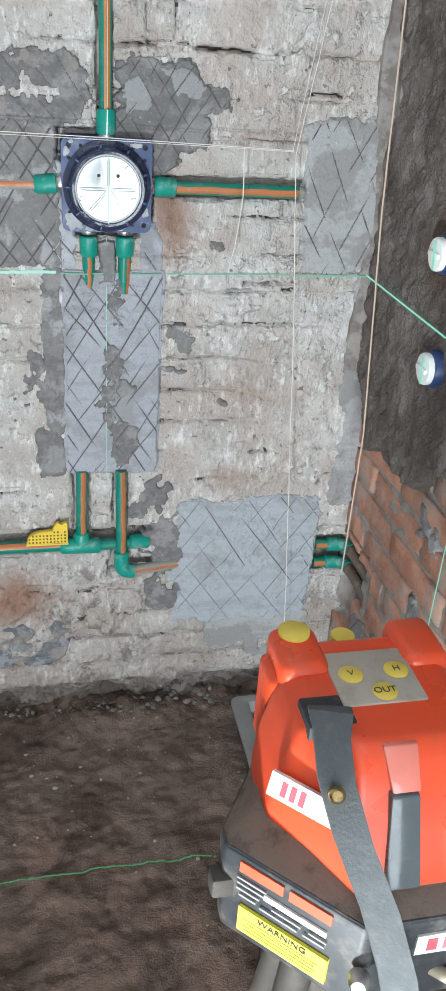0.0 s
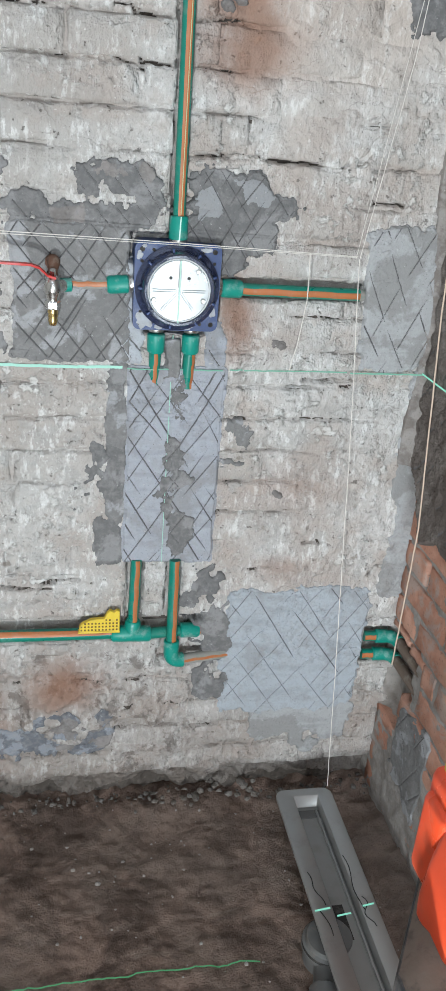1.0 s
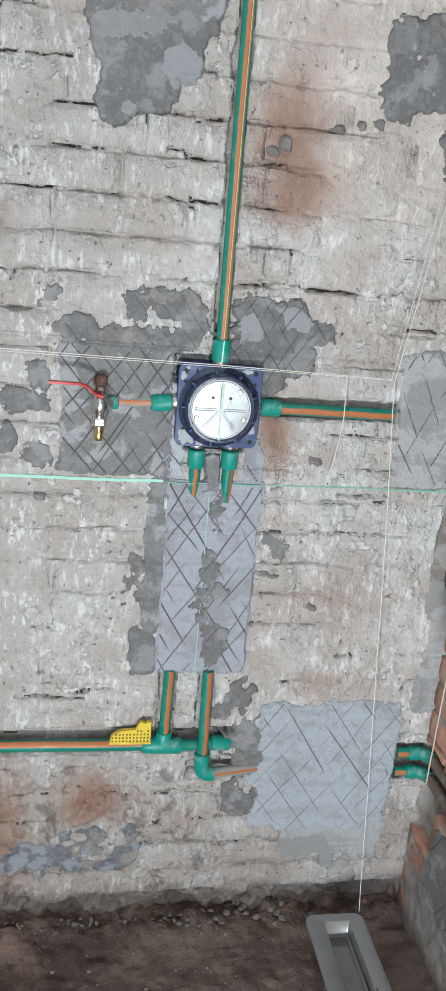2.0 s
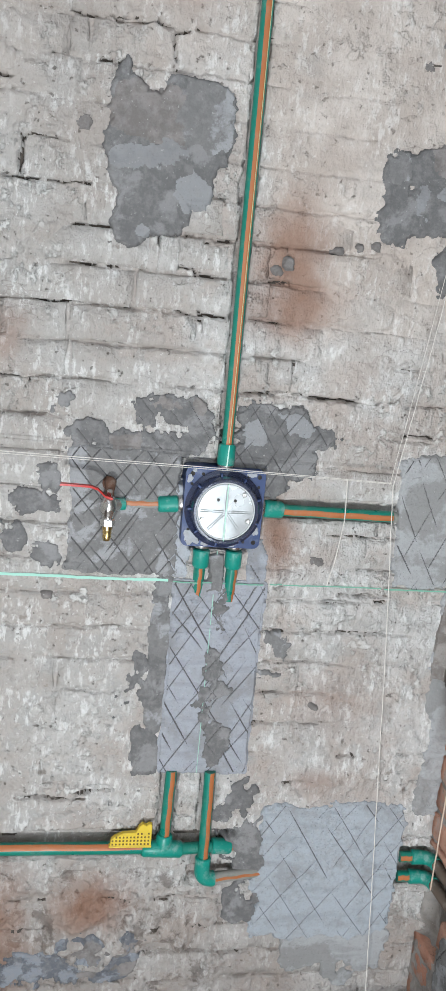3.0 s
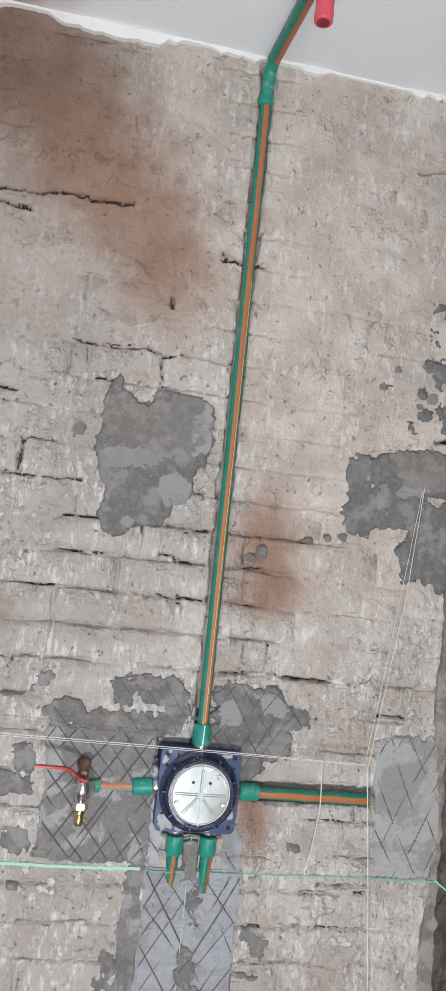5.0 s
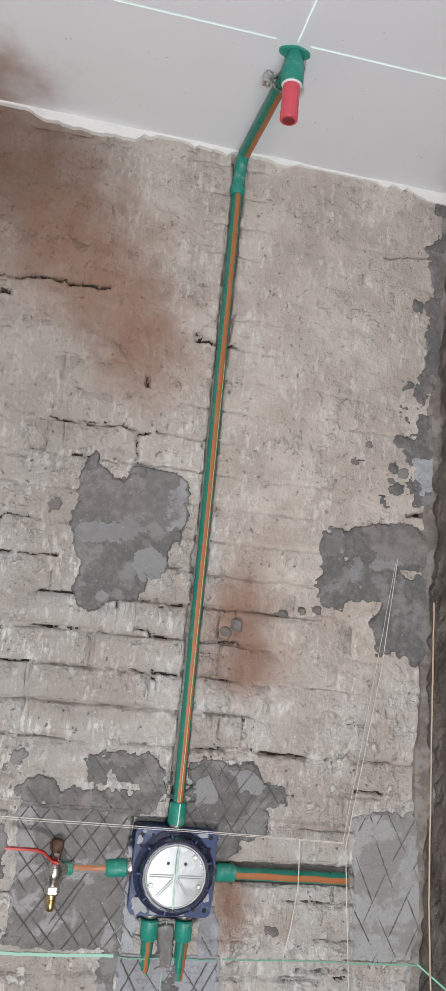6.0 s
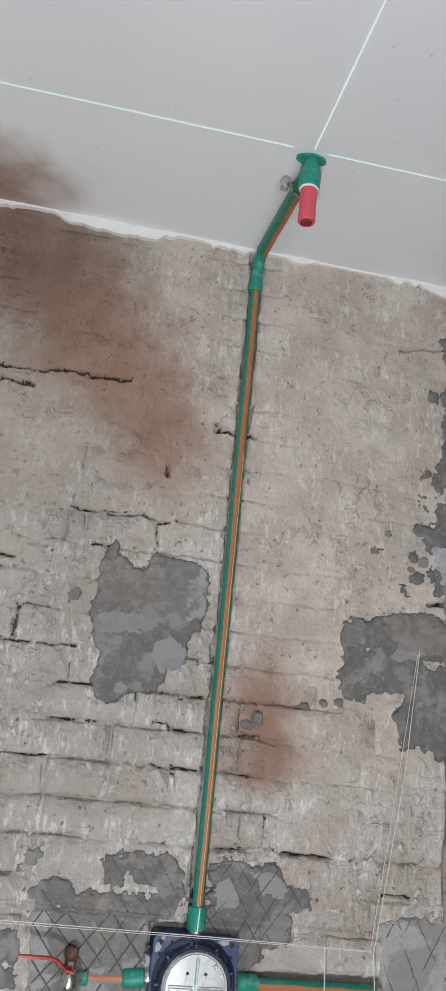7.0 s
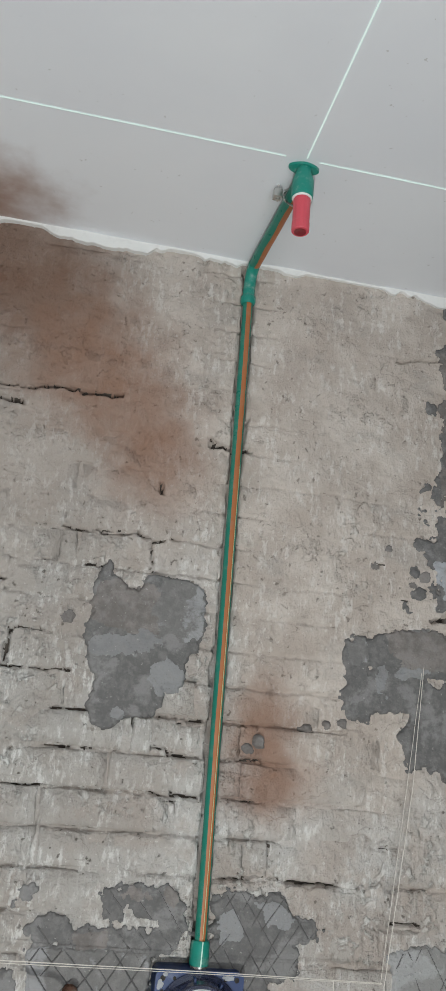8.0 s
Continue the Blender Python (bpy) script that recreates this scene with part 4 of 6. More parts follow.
for x in (-0.031, 0.027):
    part("clamp_lug", boxed(x - 0.009, x + 0.007, HY + 0.053, HY + 0.071, CEIL - 0.030, CEIL - 0.012, 0.002), M_STEEL, outlet)
    part("clamp_screw", lathe((x, HY + 0.062, CEIL - 0.034), (x, HY + 0.062, CEIL), ((0, 0.004), (0.2, 0.004), (0.21, 0.0022), (1, 0.0022)), 12), M_STEEL, outlet)
# it sits a little aside of the riser
outlet.location.x = 0.012

# the valve body in the wall
BX, BZ, H = 0.0, 1.207, 0.0765
valve_box = thing("concealed_valve_box", (BX, 0, BZ), "square dark blue plastic shower valve box with clear round cover", "valve box")
plate = boxed(BX - H, BX + H, -0.030, 0.025, BZ - H, BZ + H)
bmesh.ops.bevel(plate, geom=[e for e in plate.edges if abs(e.verts[0].co.y - e.verts[1].co.y) > 0.01], offset=0.012, segments=4, affect="EDGES", profile=0.5)
plate = part("plate", plate, M_BLUE, valve_box)
for sx in (-1, 1):
    for sz in (-1, 1):
        for q in range(3):
            x, z = BX + sx * (0.064 - 0.020 * (q == 1)), BZ + sz * (0.064 - 0.020 * (q == 2))
            part("screw_hole", lathe((x, -0.0308, z), (x, -0.026, z), ((0, 0.0030 + 0.0015 * (q == 0)), (1, 0.003)), 12), M_BLACK, plate)
for a in range(0, 360, 30):
    u = Vector((math.cos(radians(a + 8)), 0, math.sin(radians(a + 8))))
    c0 = Vector((BX, -0.0305, BZ)) + u * 0.066
    part("lug", tube([c0 - u * 0.003, c0 + u * 0.004], 0.0026, 6), M_BLUE, plate)


def cup(bm, y0, y1, outer, inner, back):
    """A round collar: a wide skirt on the plate, a tapering wall, a flat lip and the inner skin."""
    u, v = Vector((1, 0, 0)), Vector((0, 0, 1))
    rows = ((y0, outer + 0.011), (y0 - 0.005, outer + 0.011), (y0 - 0.007, outer + 0.008), (y0 - 0.009, outer + 0.003), (y1 + 0.006, outer - 0.001), (y1 + 0.0015, outer - 0.002),
            (y1, outer - 0.0035), (y1, inner + 0.001), (y1 + 0.002, inner), (back, inner - 0.001))
    rings = [ring(bm, (BX, y, BZ), u, v, q, q, 56) for y, q in rows]
    for a, b in zip(rings, rings[1:]):
        bridge(bm, a, b)
    return bm


part("collar", cup(bmesh.new(), -0.029, -0.061, 0.0640, 0.0555, -0.030), plain("smoked_collar", (0.040, 0.050, 0.105), 0.10, wear=0.30, scale=34, dirt=(0.22, 0.25, 0.32), Transmission_Weight=0.35, IOR=1.45, Coat_Weight=0.6), valve_box, "glossy smoked blue plastic collar")
part("rim_ring", tube([(BX + 0.0545 * math.cos(a), -0.0560, BZ + 0.0545 * math.sin(a)) for a in [2 * math.pi * k / 56 for k in range(57)]], 0.0013, 8), M_SILVER, valve_box, "pale rim round the cap")
for a in range(20, 380, 40):
    u = Vector((math.cos(radians(a)), 0, math.sin(radians(a))))
    part("collar_rib", boxed(-0.0018, 0.0018, -0.050, -0.034, 0.062, 0.0705, 0.0006), M_BLUE, valve_box).matrix_local = Matrix.Translation((0, 0, 0)) @ Matrix.Rotation(-radians(a - 90), 4, "Y") @ Matrix.Translation((BX, 0, BZ))
disc = part("cover_disc", lathe((BX, -0.030, BZ), (BX, -0.058, BZ), ((0, 0.0562), (0.8, 0.0562), (0.86, 0.0545), (0.92, 0.0530), (1, 0.0520)), 48), M_CAP, valve_box, "pale grey round cap")
for a, le in ((0, 0.046), (180, 0.048), (90, 0.046), (228, 0.047), (308, 0.040)):
    u = Vector((math.cos(radians(a)), 0, math.sin(radians(a))))
    s = Vector((-u.z, 0, u.x))
    for off in (-0.0019, 0.0019):
        p0, p1 = Vector((BX, -0.0585, BZ)) + u * 0.005 + s * off, Vector((BX, -0.0585, BZ)) + u * le + s * off
        part("rib", tube([p0, p1], 0.0008, 6), M_RIB, disc)
for x, z in ((-0.016, 0.022), (0.016, 0.022)):
    part("hole", lathe((BX + x, -0.0588, BZ + z), (BX + x, -0.0570, BZ + z), ((0, 0.0030), (1, 0.003)), 12), M_BLACK, disc)
for x, z in ((0.032, 0.034), (0.043, -0.016), (-0.044, -0.016)):
    part("screw", lathe((BX + x, -0.0612, BZ + z), (BX + x, -0.056, BZ + z), ((0, 0.0034), (0.3, 0.0046), (1, 0.0046)), 14), M_STEEL, disc)


def blob(cx, cz, rx, rz, y, thick, seed):
    """A thin ragged splash of cement."""
    r, bm = random.Random(seed), bmesh.new()
    n = 26
    reach = [r.uniform(0.62, 1.1) for k in range(n)]
    reach = [(reach[k] + reach[k - 1]) / 2 for k in range(n)]
    rows = []
    for q, lift in ((1.0, 0.0), (0.86, 0.8), (0.45, 1.0)):
        rows.append([bm.verts.new((cx + rx * q * e * math.cos(2 * math.pi * k / n), y - thick * lift * r.uniform(0.7, 1.2), cz + rz * q * e * math.sin(2 * math.pi * k / n))) for k, e in enumerate(reach)])
    for a, b in zip(rows, rows[1:]):
        bridge(bm, a, b)
    bm.faces.new(rows[-1])
    bmesh.ops.recalc_face_normals(bm, faces=bm.faces[:])
    return bm


for cx, cz, rx, rz, seed in ((-0.055, -0.056, 0.020, 0.021, 1), (-0.068, 0.054, 0.006, 0.010, 2), (0.050, 0.067, 0.013, 0.005, 3), (0.066, -0.040, 0.007, 0.012, 4), (-0.030, -0.071, 0.010, 0.005, 5), (0.02, -0.070, 0.012, 0.005, 6), (-0.060, 0.070, 0.006, 0.004, 7)):
    part("cement_splash", blob(BX + cx, BZ + cz, rx, rz, -0.0298, 0.0016, seed), M_PALE, plate, "dried pale cement splash")


def port(x, z, dx, dz):
    part("port", lathe((x, -0.008, z), (x + dx * 0.008, -0.008, z + dz * 0.008), ((0, 0.0150), (0.5, 0.0150), (1, 0.013)), 18), M_STEEL, valve_box, "metal pipe port")


for x, z, dx, dz in ((0, BZ + H, 0, 1), (H, BZ, 1, 0), (-H, BZ, -1, 0), (-0.031, BZ - H, 0, -1), (0.033, BZ - H, 0, -1)):
    port(x, z, dx, dz)

side = thing("side_outlet_pipe", (0.09, Y, 1.204), "green plastic pipe with orange band in a horizontal chase", "pipe")
socket(side, (0.084, Y, 1.206), (0.122, Y, 1.205))
straight(side, (0.118, Y, 1.205), (0.350, Y + 0.002, 1.203), 0.0115, facing=(0, -1, -0.12), band=1.0)
part("end_cap", lathe((0.347, Y, 1.203), (0.356, Y, 1.203), ((0, 0.0128), (1, 0.0105)), 16), M_DUST, side)

feed = thing("left_feed_pipe", (-0.09, 0, 1.202), "cement-smeared green pipe leading to a small valve", "pipe")
socket(feed, (-0.084, -0.006, 1.206), (-0.122, -0.006, 1.203), 0.0165)
straight(feed, (-0.118, -0.0015, 1.203), (-0.195, 0.0010, 1.201), 0.0105, (0, -1, 0.1), 0.8, M_DUST)
socket(feed, (-0.184, -0.010, 1.201), (-0.205, -0.014, 1.200), 0.0120)

valve = thing("ball_valve", (-0.216, -0.03, 1.20), "small chromed ball valve with red lever and brass tail", "valve")
part("body", lathe((-0.216, -0.040, 1.222), (-0.216, -0.040, 1.178), ((0, 0.007), (0.12, 0.011), (0.40, 0.0155), (0.65, 0.0150), (0.85, 0.0110), (1, 0.0105)), 20), M_STEEL, valve, "chromed valve body")
part("side_port", lathe((-0.216, -0.040, 1.200), (-0.200, -0.018, 1.200), ((0, 0.011), (1, 0.0112)), 16), M_STEEL, valve)
part("union_nut", lathe((-0.216, -0.040, 1.179), (-0.216, -0.040, 1.164), ((0, 0.012), (0.15, 0.0140), (0.85, 0.0140), (1, 0.012)), 6), M_STEEL, valve, "steel hexagon nut", flat=True)
part("hose_tail", lathe((-0.216, -0.040, 1.166), (-0.216, -0.040, 1.136), ((0, 0.0090), (0.3, 0.0090), (0.32, 0.0075), (0.5, 0.0090), (0.52, 0.0075), (0.75, 0.0085), (1, 0.0060)), 16), M_BRASS, valve, "brass hose tail")
part("stem", lathe((-0.216, -0.040, 1.217), (-0.216, -0.048, 1.232), ((0, 0.0055), (1, 0.0050)), 12), M_STEEL, valve)
bm = bmesh.new()
rows = []
for x, y, z in ((-0.210, -0.050, 1.218), (-0.224, -0.051, 1.222), (-0.238, -0.058, 1.236), (-0.252, -0.062, 1.241), (-0.302, -0.066, 1.243), (-0.306, -0.066, 1.242)):
    rows.append([bm.verts.new((x, y - 0.0065, z - 0.0012)), bm.verts.new((x, y + 0.0065, z - 0.0012)), bm.verts.new((x, y + 0.0065, z + 0.0026)), bm.verts.new((x, y - 0.0065, z + 0.0026))])
for a, b in zip(rows, rows[1:]):
    bridge(bm, a, b)
bm.faces.new(rows[0][::-1]), bm.faces.new(rows[-1])
part("lever", bm, M_LEVER, valve, "red coated lever")
rusty = thing("rusty_pipe_stub", (-0.216, 0, 1.238), "old rusty iron pipe stub in the wall", "pipe")
part("nipple", lathe((-0.216, -0.038, 1.218), (-0.214, -0.020, 1.248), ((0, 0.0090), (0.3, 0.0080), (0.6, 0.0098), (0.9, 0.0108), (1, 0.0090)), 14), M_RUSTY, rusty)
part("stub", lathe((-0.216, 0.005, 1.240), (-0.216, -0.018, 1.238), ((0, 0.013), (0.8, 0.013), (0.9, 0.011), (1, 0.011)), 16), M_RUSTY, rusty)

for x in (-0.031, 0.033):
    drop = thing("drop_pipe", (x, -0.006, 1.11), "short green pipe vanishing into the cement skin", "pipe", group="pipes under the valve box")
    socket(drop, (x, -0.010, 1.120), (x, -0.010, 1.084), 0.0165)
    straight(drop, (x, -0.009, 1.09), (x - 0.001, -0.0005 if x > 0 else 0.003, 1.016), 0.0115, (0.75 if x > 0 else 0.1, -1, 0), 0.6)

low = thing("supply_pipe", (-0.06, -0.006, 0.472), "green supply pipe along a chase with a tee and riser", "pipe", group="supply pipes")
straight(low, (-0.75, -0.004, 0.474), (-0.085, -0.004, 0.470), 0.0130, (0, -1, 0.85), 0.95)
part("tee", lathe((-0.098, -0.006, 0.470), (-0.014, -0.006, 0.467), ((0, 0.0145), (0.05, 0.0175), (0.95, 0.0175), (1, 0.0145)), 20), M_TEAL, low, "green tee fitting")
socket(low, (-0.053, -0.006, 0.466), (-0.053, -0.007, 0.503), 0.0172, "tee_branch")
straight(low, (-0.053, -0.007, 0.495), (-0.050, -0.004, 0.648), 0.0115, (0.25, -1, 0), 0.85)
part("branch", tube([(-0.020, -0.006, 0.467), (0.070, 0.004, 0.466)], 0.0125, 16), M_GREEN, low)
socket(low, (0.050, 0.001, 0.468), (0.092, 0.003, 0.466), 0.0168, "coupling")
straight(low, (0.090, 0.008, 0.464), (0.160, 0.012, 0.462), 0.0125, (0, -1, 0.2), 0.9, M_DUST)

low2 = thing("supply_pipe", (0.03, -0.014, 0.41), "green supply pipe dropping into an elbow before the wall", "pipe", group="supply pipes")
straight(low2, (0.029, -0.010, 0.648), (0.030, -0.022, 0.432), 0.0115, (0.4, -1, 0), 0.85)
socket(low2, (0.030, -0.021, 0.458), (0.030, -0.023, 0.424), 0.0168)
part("elbow", tube(arc((0.030, -0.023, 0.406), (0.030, -0.023, 0.430), (0.056, -0.019, 0.405), 8), 0.0162, 18), M_TEAL, low2, "green elbow")
straight(low2, (0.052, -0.018, 0.405), (0.158, 0.004, 0.402), 0.0118, (0, -1, 0.2), 0.5, M_DUST)

for z, lab in ((0.436, "upper"), (0.388, "lower")):
    stub = thing("corner_pipe", (0.50, 0, z), "green pipe end turning round the wall corner", "pipe", group="pipes in the corner")
    straight(stub, (0.474, -0.002, z), (0.515, -0.004, z), 0.0120, (0, -1, 0.2), 0.9)
    socket(stub, (0.500, -0.004, z), (0.528, -0.006, z), 0.0160)
    part("elbow", tube(arc((0.545, -0.008, z), (0.524, -0.006, z), (0.548, -0.034, z), 6), 0.0150, 16), M_TEAL, stub)
    straight(stub, (0.548, -0.03, z), (0.556, -0.17, z - 0.004), 0.0125, (-1, 0, 0.3), 0.0, M_GRIMY)

# ---- plugs on the east wall ----
for y, z in ((-0.352, 0.995), (-0.322, 1.172)):
    cap = thing("pipe_plug", (0.50, y, z), "white round test plug with a blue ring in the dark plaster", "plug", group="plugs in the east wall")
    part("ring", lathe((0.515, y, z), (0.492, y, z), ((0, 0.031), (0.8, 0.031), (1, 0.028)), 28), M_BLUE, cap, "dark blue ring")
    part("cap", lathe((0.497, y, z), (0.482, y, z), ((0, 0.0255), (0.75, 0.0262), (0.95, 0.0250), (1, 0.0225)), 28), M_WHITE, cap)
    part("grip", boxed(0.4775, 0.483, y - 0.018, y + 0.018, z - 0.004, z + 0.004, 0.0015), M_WHITE, cap)

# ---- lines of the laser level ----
# thin glowing strips stand in for the laser light cast on surfaces
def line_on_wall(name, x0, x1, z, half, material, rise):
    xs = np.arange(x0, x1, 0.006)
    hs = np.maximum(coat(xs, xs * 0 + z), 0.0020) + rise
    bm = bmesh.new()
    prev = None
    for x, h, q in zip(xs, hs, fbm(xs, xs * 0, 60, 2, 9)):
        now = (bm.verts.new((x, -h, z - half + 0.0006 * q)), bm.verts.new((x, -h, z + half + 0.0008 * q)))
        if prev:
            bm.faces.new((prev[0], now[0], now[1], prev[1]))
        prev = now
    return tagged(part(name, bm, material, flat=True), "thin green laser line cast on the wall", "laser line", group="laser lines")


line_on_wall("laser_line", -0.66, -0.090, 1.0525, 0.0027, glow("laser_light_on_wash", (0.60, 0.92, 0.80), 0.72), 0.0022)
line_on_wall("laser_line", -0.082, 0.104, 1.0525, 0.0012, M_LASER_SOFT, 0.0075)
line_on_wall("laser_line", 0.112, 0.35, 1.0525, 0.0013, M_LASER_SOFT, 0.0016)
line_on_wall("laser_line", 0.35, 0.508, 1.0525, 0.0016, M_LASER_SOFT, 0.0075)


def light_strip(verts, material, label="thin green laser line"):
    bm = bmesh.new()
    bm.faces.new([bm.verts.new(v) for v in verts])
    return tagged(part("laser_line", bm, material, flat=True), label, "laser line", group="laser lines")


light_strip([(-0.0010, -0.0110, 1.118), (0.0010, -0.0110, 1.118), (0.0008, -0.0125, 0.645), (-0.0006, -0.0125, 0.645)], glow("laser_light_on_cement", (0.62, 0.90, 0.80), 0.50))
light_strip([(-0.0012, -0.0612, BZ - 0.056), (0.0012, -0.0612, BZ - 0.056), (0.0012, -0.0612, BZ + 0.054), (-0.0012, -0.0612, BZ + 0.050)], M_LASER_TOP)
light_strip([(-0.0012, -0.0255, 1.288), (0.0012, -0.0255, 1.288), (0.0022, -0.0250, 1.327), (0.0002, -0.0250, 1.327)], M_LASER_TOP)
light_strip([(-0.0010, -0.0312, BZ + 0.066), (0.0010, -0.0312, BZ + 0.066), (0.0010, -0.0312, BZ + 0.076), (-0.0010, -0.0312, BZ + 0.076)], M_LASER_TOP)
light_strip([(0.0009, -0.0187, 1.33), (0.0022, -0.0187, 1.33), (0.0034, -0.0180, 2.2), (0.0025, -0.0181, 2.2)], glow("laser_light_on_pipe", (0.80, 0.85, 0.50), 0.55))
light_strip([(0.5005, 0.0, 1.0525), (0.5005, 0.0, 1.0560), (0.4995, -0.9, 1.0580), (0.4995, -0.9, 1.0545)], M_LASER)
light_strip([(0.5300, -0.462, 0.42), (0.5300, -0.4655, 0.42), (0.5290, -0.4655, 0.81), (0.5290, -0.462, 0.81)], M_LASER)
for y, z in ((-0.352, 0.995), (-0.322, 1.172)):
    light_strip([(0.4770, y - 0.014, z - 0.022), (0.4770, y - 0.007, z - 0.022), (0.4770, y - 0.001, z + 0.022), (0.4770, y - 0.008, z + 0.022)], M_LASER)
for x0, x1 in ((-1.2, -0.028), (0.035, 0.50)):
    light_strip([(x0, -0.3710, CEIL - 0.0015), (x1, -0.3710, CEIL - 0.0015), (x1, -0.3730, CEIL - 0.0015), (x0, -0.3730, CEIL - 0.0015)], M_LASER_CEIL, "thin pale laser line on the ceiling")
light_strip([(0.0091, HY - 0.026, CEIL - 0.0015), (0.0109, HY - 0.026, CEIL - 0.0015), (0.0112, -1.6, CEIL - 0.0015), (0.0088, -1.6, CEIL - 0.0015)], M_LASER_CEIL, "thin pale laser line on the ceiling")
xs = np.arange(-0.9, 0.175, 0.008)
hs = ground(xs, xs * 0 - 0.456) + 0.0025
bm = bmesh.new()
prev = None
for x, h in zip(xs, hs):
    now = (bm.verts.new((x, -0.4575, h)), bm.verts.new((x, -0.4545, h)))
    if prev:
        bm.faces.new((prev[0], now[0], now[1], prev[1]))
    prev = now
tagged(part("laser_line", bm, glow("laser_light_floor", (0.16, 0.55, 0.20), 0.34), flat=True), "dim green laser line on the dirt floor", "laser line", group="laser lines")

# ---- cords ----
def cord(points, r, material, label, sway=0.0015):
    pts = []
    for a, b in zip(points, points[1:]):
        a, b = Vector(a), Vector(b)
        k = max(2, int((b - a).length / 0.03))
        pts += [a + (b - a) * (i / k) + Vector((rng.uniform(-1, 1), rng.uniform(-1, 1), 0)) * sway for i in range(k)]
    pts.append(Vector(points[-1]))
    return tagged(part("cord", tube(pts, r, 6), material), label, "cord", group="builder's cords")


cord([(-0.95, -0.05, 1.302), (0.0, -0.05, 1.287), (0.32, -0.048, 1.279)], 0.0008, M_STRING, "taut white cord across the wall", 0.0003)
# an added thin strand in place of the taut cord's shadow on the wall
cord([(-0.95, -0.045, 1.296), (0.0, -0.046, 1.283), (0.32, -0.046, 1.277)], 0.0006, M_STRING, "thin pale strand standing in for the shadow of the taut cord", 0.0003)
cord([(0.232, -0.049, 1.281), (0.236, -0.046, 1.20), (0.228, -0.038, 1.11), (0.222, -0.030, 1.062)], 0.0011, M_STRING, "loose white cord end hanging down")
cord([(0.418, -0.004, 1.909), (0.378, -0.034, 1.60), (0.323, -0.05, 1.272)], 0.0008, M_STRING, "white cord from a nail", 0.0004)
# another added strand, in place of the nail cord's shadow
cord([(0.418, -0.004, 1.907), (0.368, -0.030, 1.60), (0.318, -0.046, 1.276)], 0.0006, M_STRING, "thin pale strand standing in for the shadow of the nail cord", 0.0004)
cord([(0.323, -0.05, 1.272), (0.352, -0.052, 0.96), (0.392, -0.075, 0.36), (0.402, -0.104, 0.094)], 0.0009, M_STRING, "white cord hanging to the drain channel", 0.0006)
cord([(0.466, -0.072, 1.75), (0.479, -0.090, 1.193), (0.494, -0.130, 0.773), (0.502, -0.110, 0.432)], 0.0016, M_TAN, "tan cord stretched along the corner", 0.0004)
nail = thing("nail", (0.418, 0.0, 1.909), "bent steel nail holding a cord", "nail")
part("shank", tube([(0.418, 0.02, 1.909), (0.418, -0.010, 1.911)], 0.0016, 8), M_STEEL, nail)
part("head", lathe((0.418, -0.009, 1.911), (0.418, -0.0115, 1.911), ((0, 0.0035), (1, 0.0035)), 10), M_STEEL, nail)

# ---- yellow comb on the supply pipe ----
comb = thing("notched_spreader", (-0.125, -0.015, 0.484), "small yellow perforated plastic piece on the pipe", "tool")
cx0, cx1 = -0.166, -0.082
bm = bmesh.new()
outline = [(0, 0), (1, 0.0), (1.0, 0.96), (0.93, 1.0), (0.86, 0.90), (0.76, 1.0), (0.68, 0.86), (0.62, 0.62), (0.30, 0.58), (0.10, 0.42), (0.02, 0.30)]
front = [bm.verts.new((cx0 + (cx1 - cx0) * u, -0.024, 0.487 + 0.050 * v)) for u, v in outline]
back = [bm.verts.new((v.co.x, -0.013, v.co.z)) for v in front]
bm.faces.new(front), bm.faces.new(back[::-1]), bridge(bm, front, back)
bmesh.ops.recalc_face_normals(bm, faces=bm.faces[:])
bmesh.ops.bevel(bm, geom=bm.edges[:], offset=0.0009, segments=1, affect="EDGES")
part("body", bm, M_YELLOW, comb, flat=True)
# small dark ochre pieces paint the shade in the perforations
dull = plain("shaded_ochre", (0.16, 0.10, 0.012), 0.7)
for k in range(11):
    for q in range(4):
        if q < 3 and (k > 0 or q < 2) or k in (7, 8, 10):
            x, z = cx0 + 0.005 + 0.0073 * k, 0.492 + 0.0078 * q
            part("perforation", boxed(x - 0.0018, x + 0.0018, -0.0245, -0.0235, z - 0.0020, z + 0.0020), dull, comb, flat=True)
part("lip", boxed(cx0 - 0.002, cx1 + 0.001, -0.026, -0.013, 0.4845, 0.4885, 0.001), M_YELLOW, comb)

# ---- linear drain ----
DX0, DX1, DY0, DY1, DZ = 0.276, 0.408, -0.88, -0.102, 0.090
IX0, IX1, IY0, IY1 = 0.316, 0.374, -0.84, -0.124
drain = thing("shower_channel", (0.342, -0.49, 0.0), "grey steel linear shower drain lying on its trap", "floor drain")


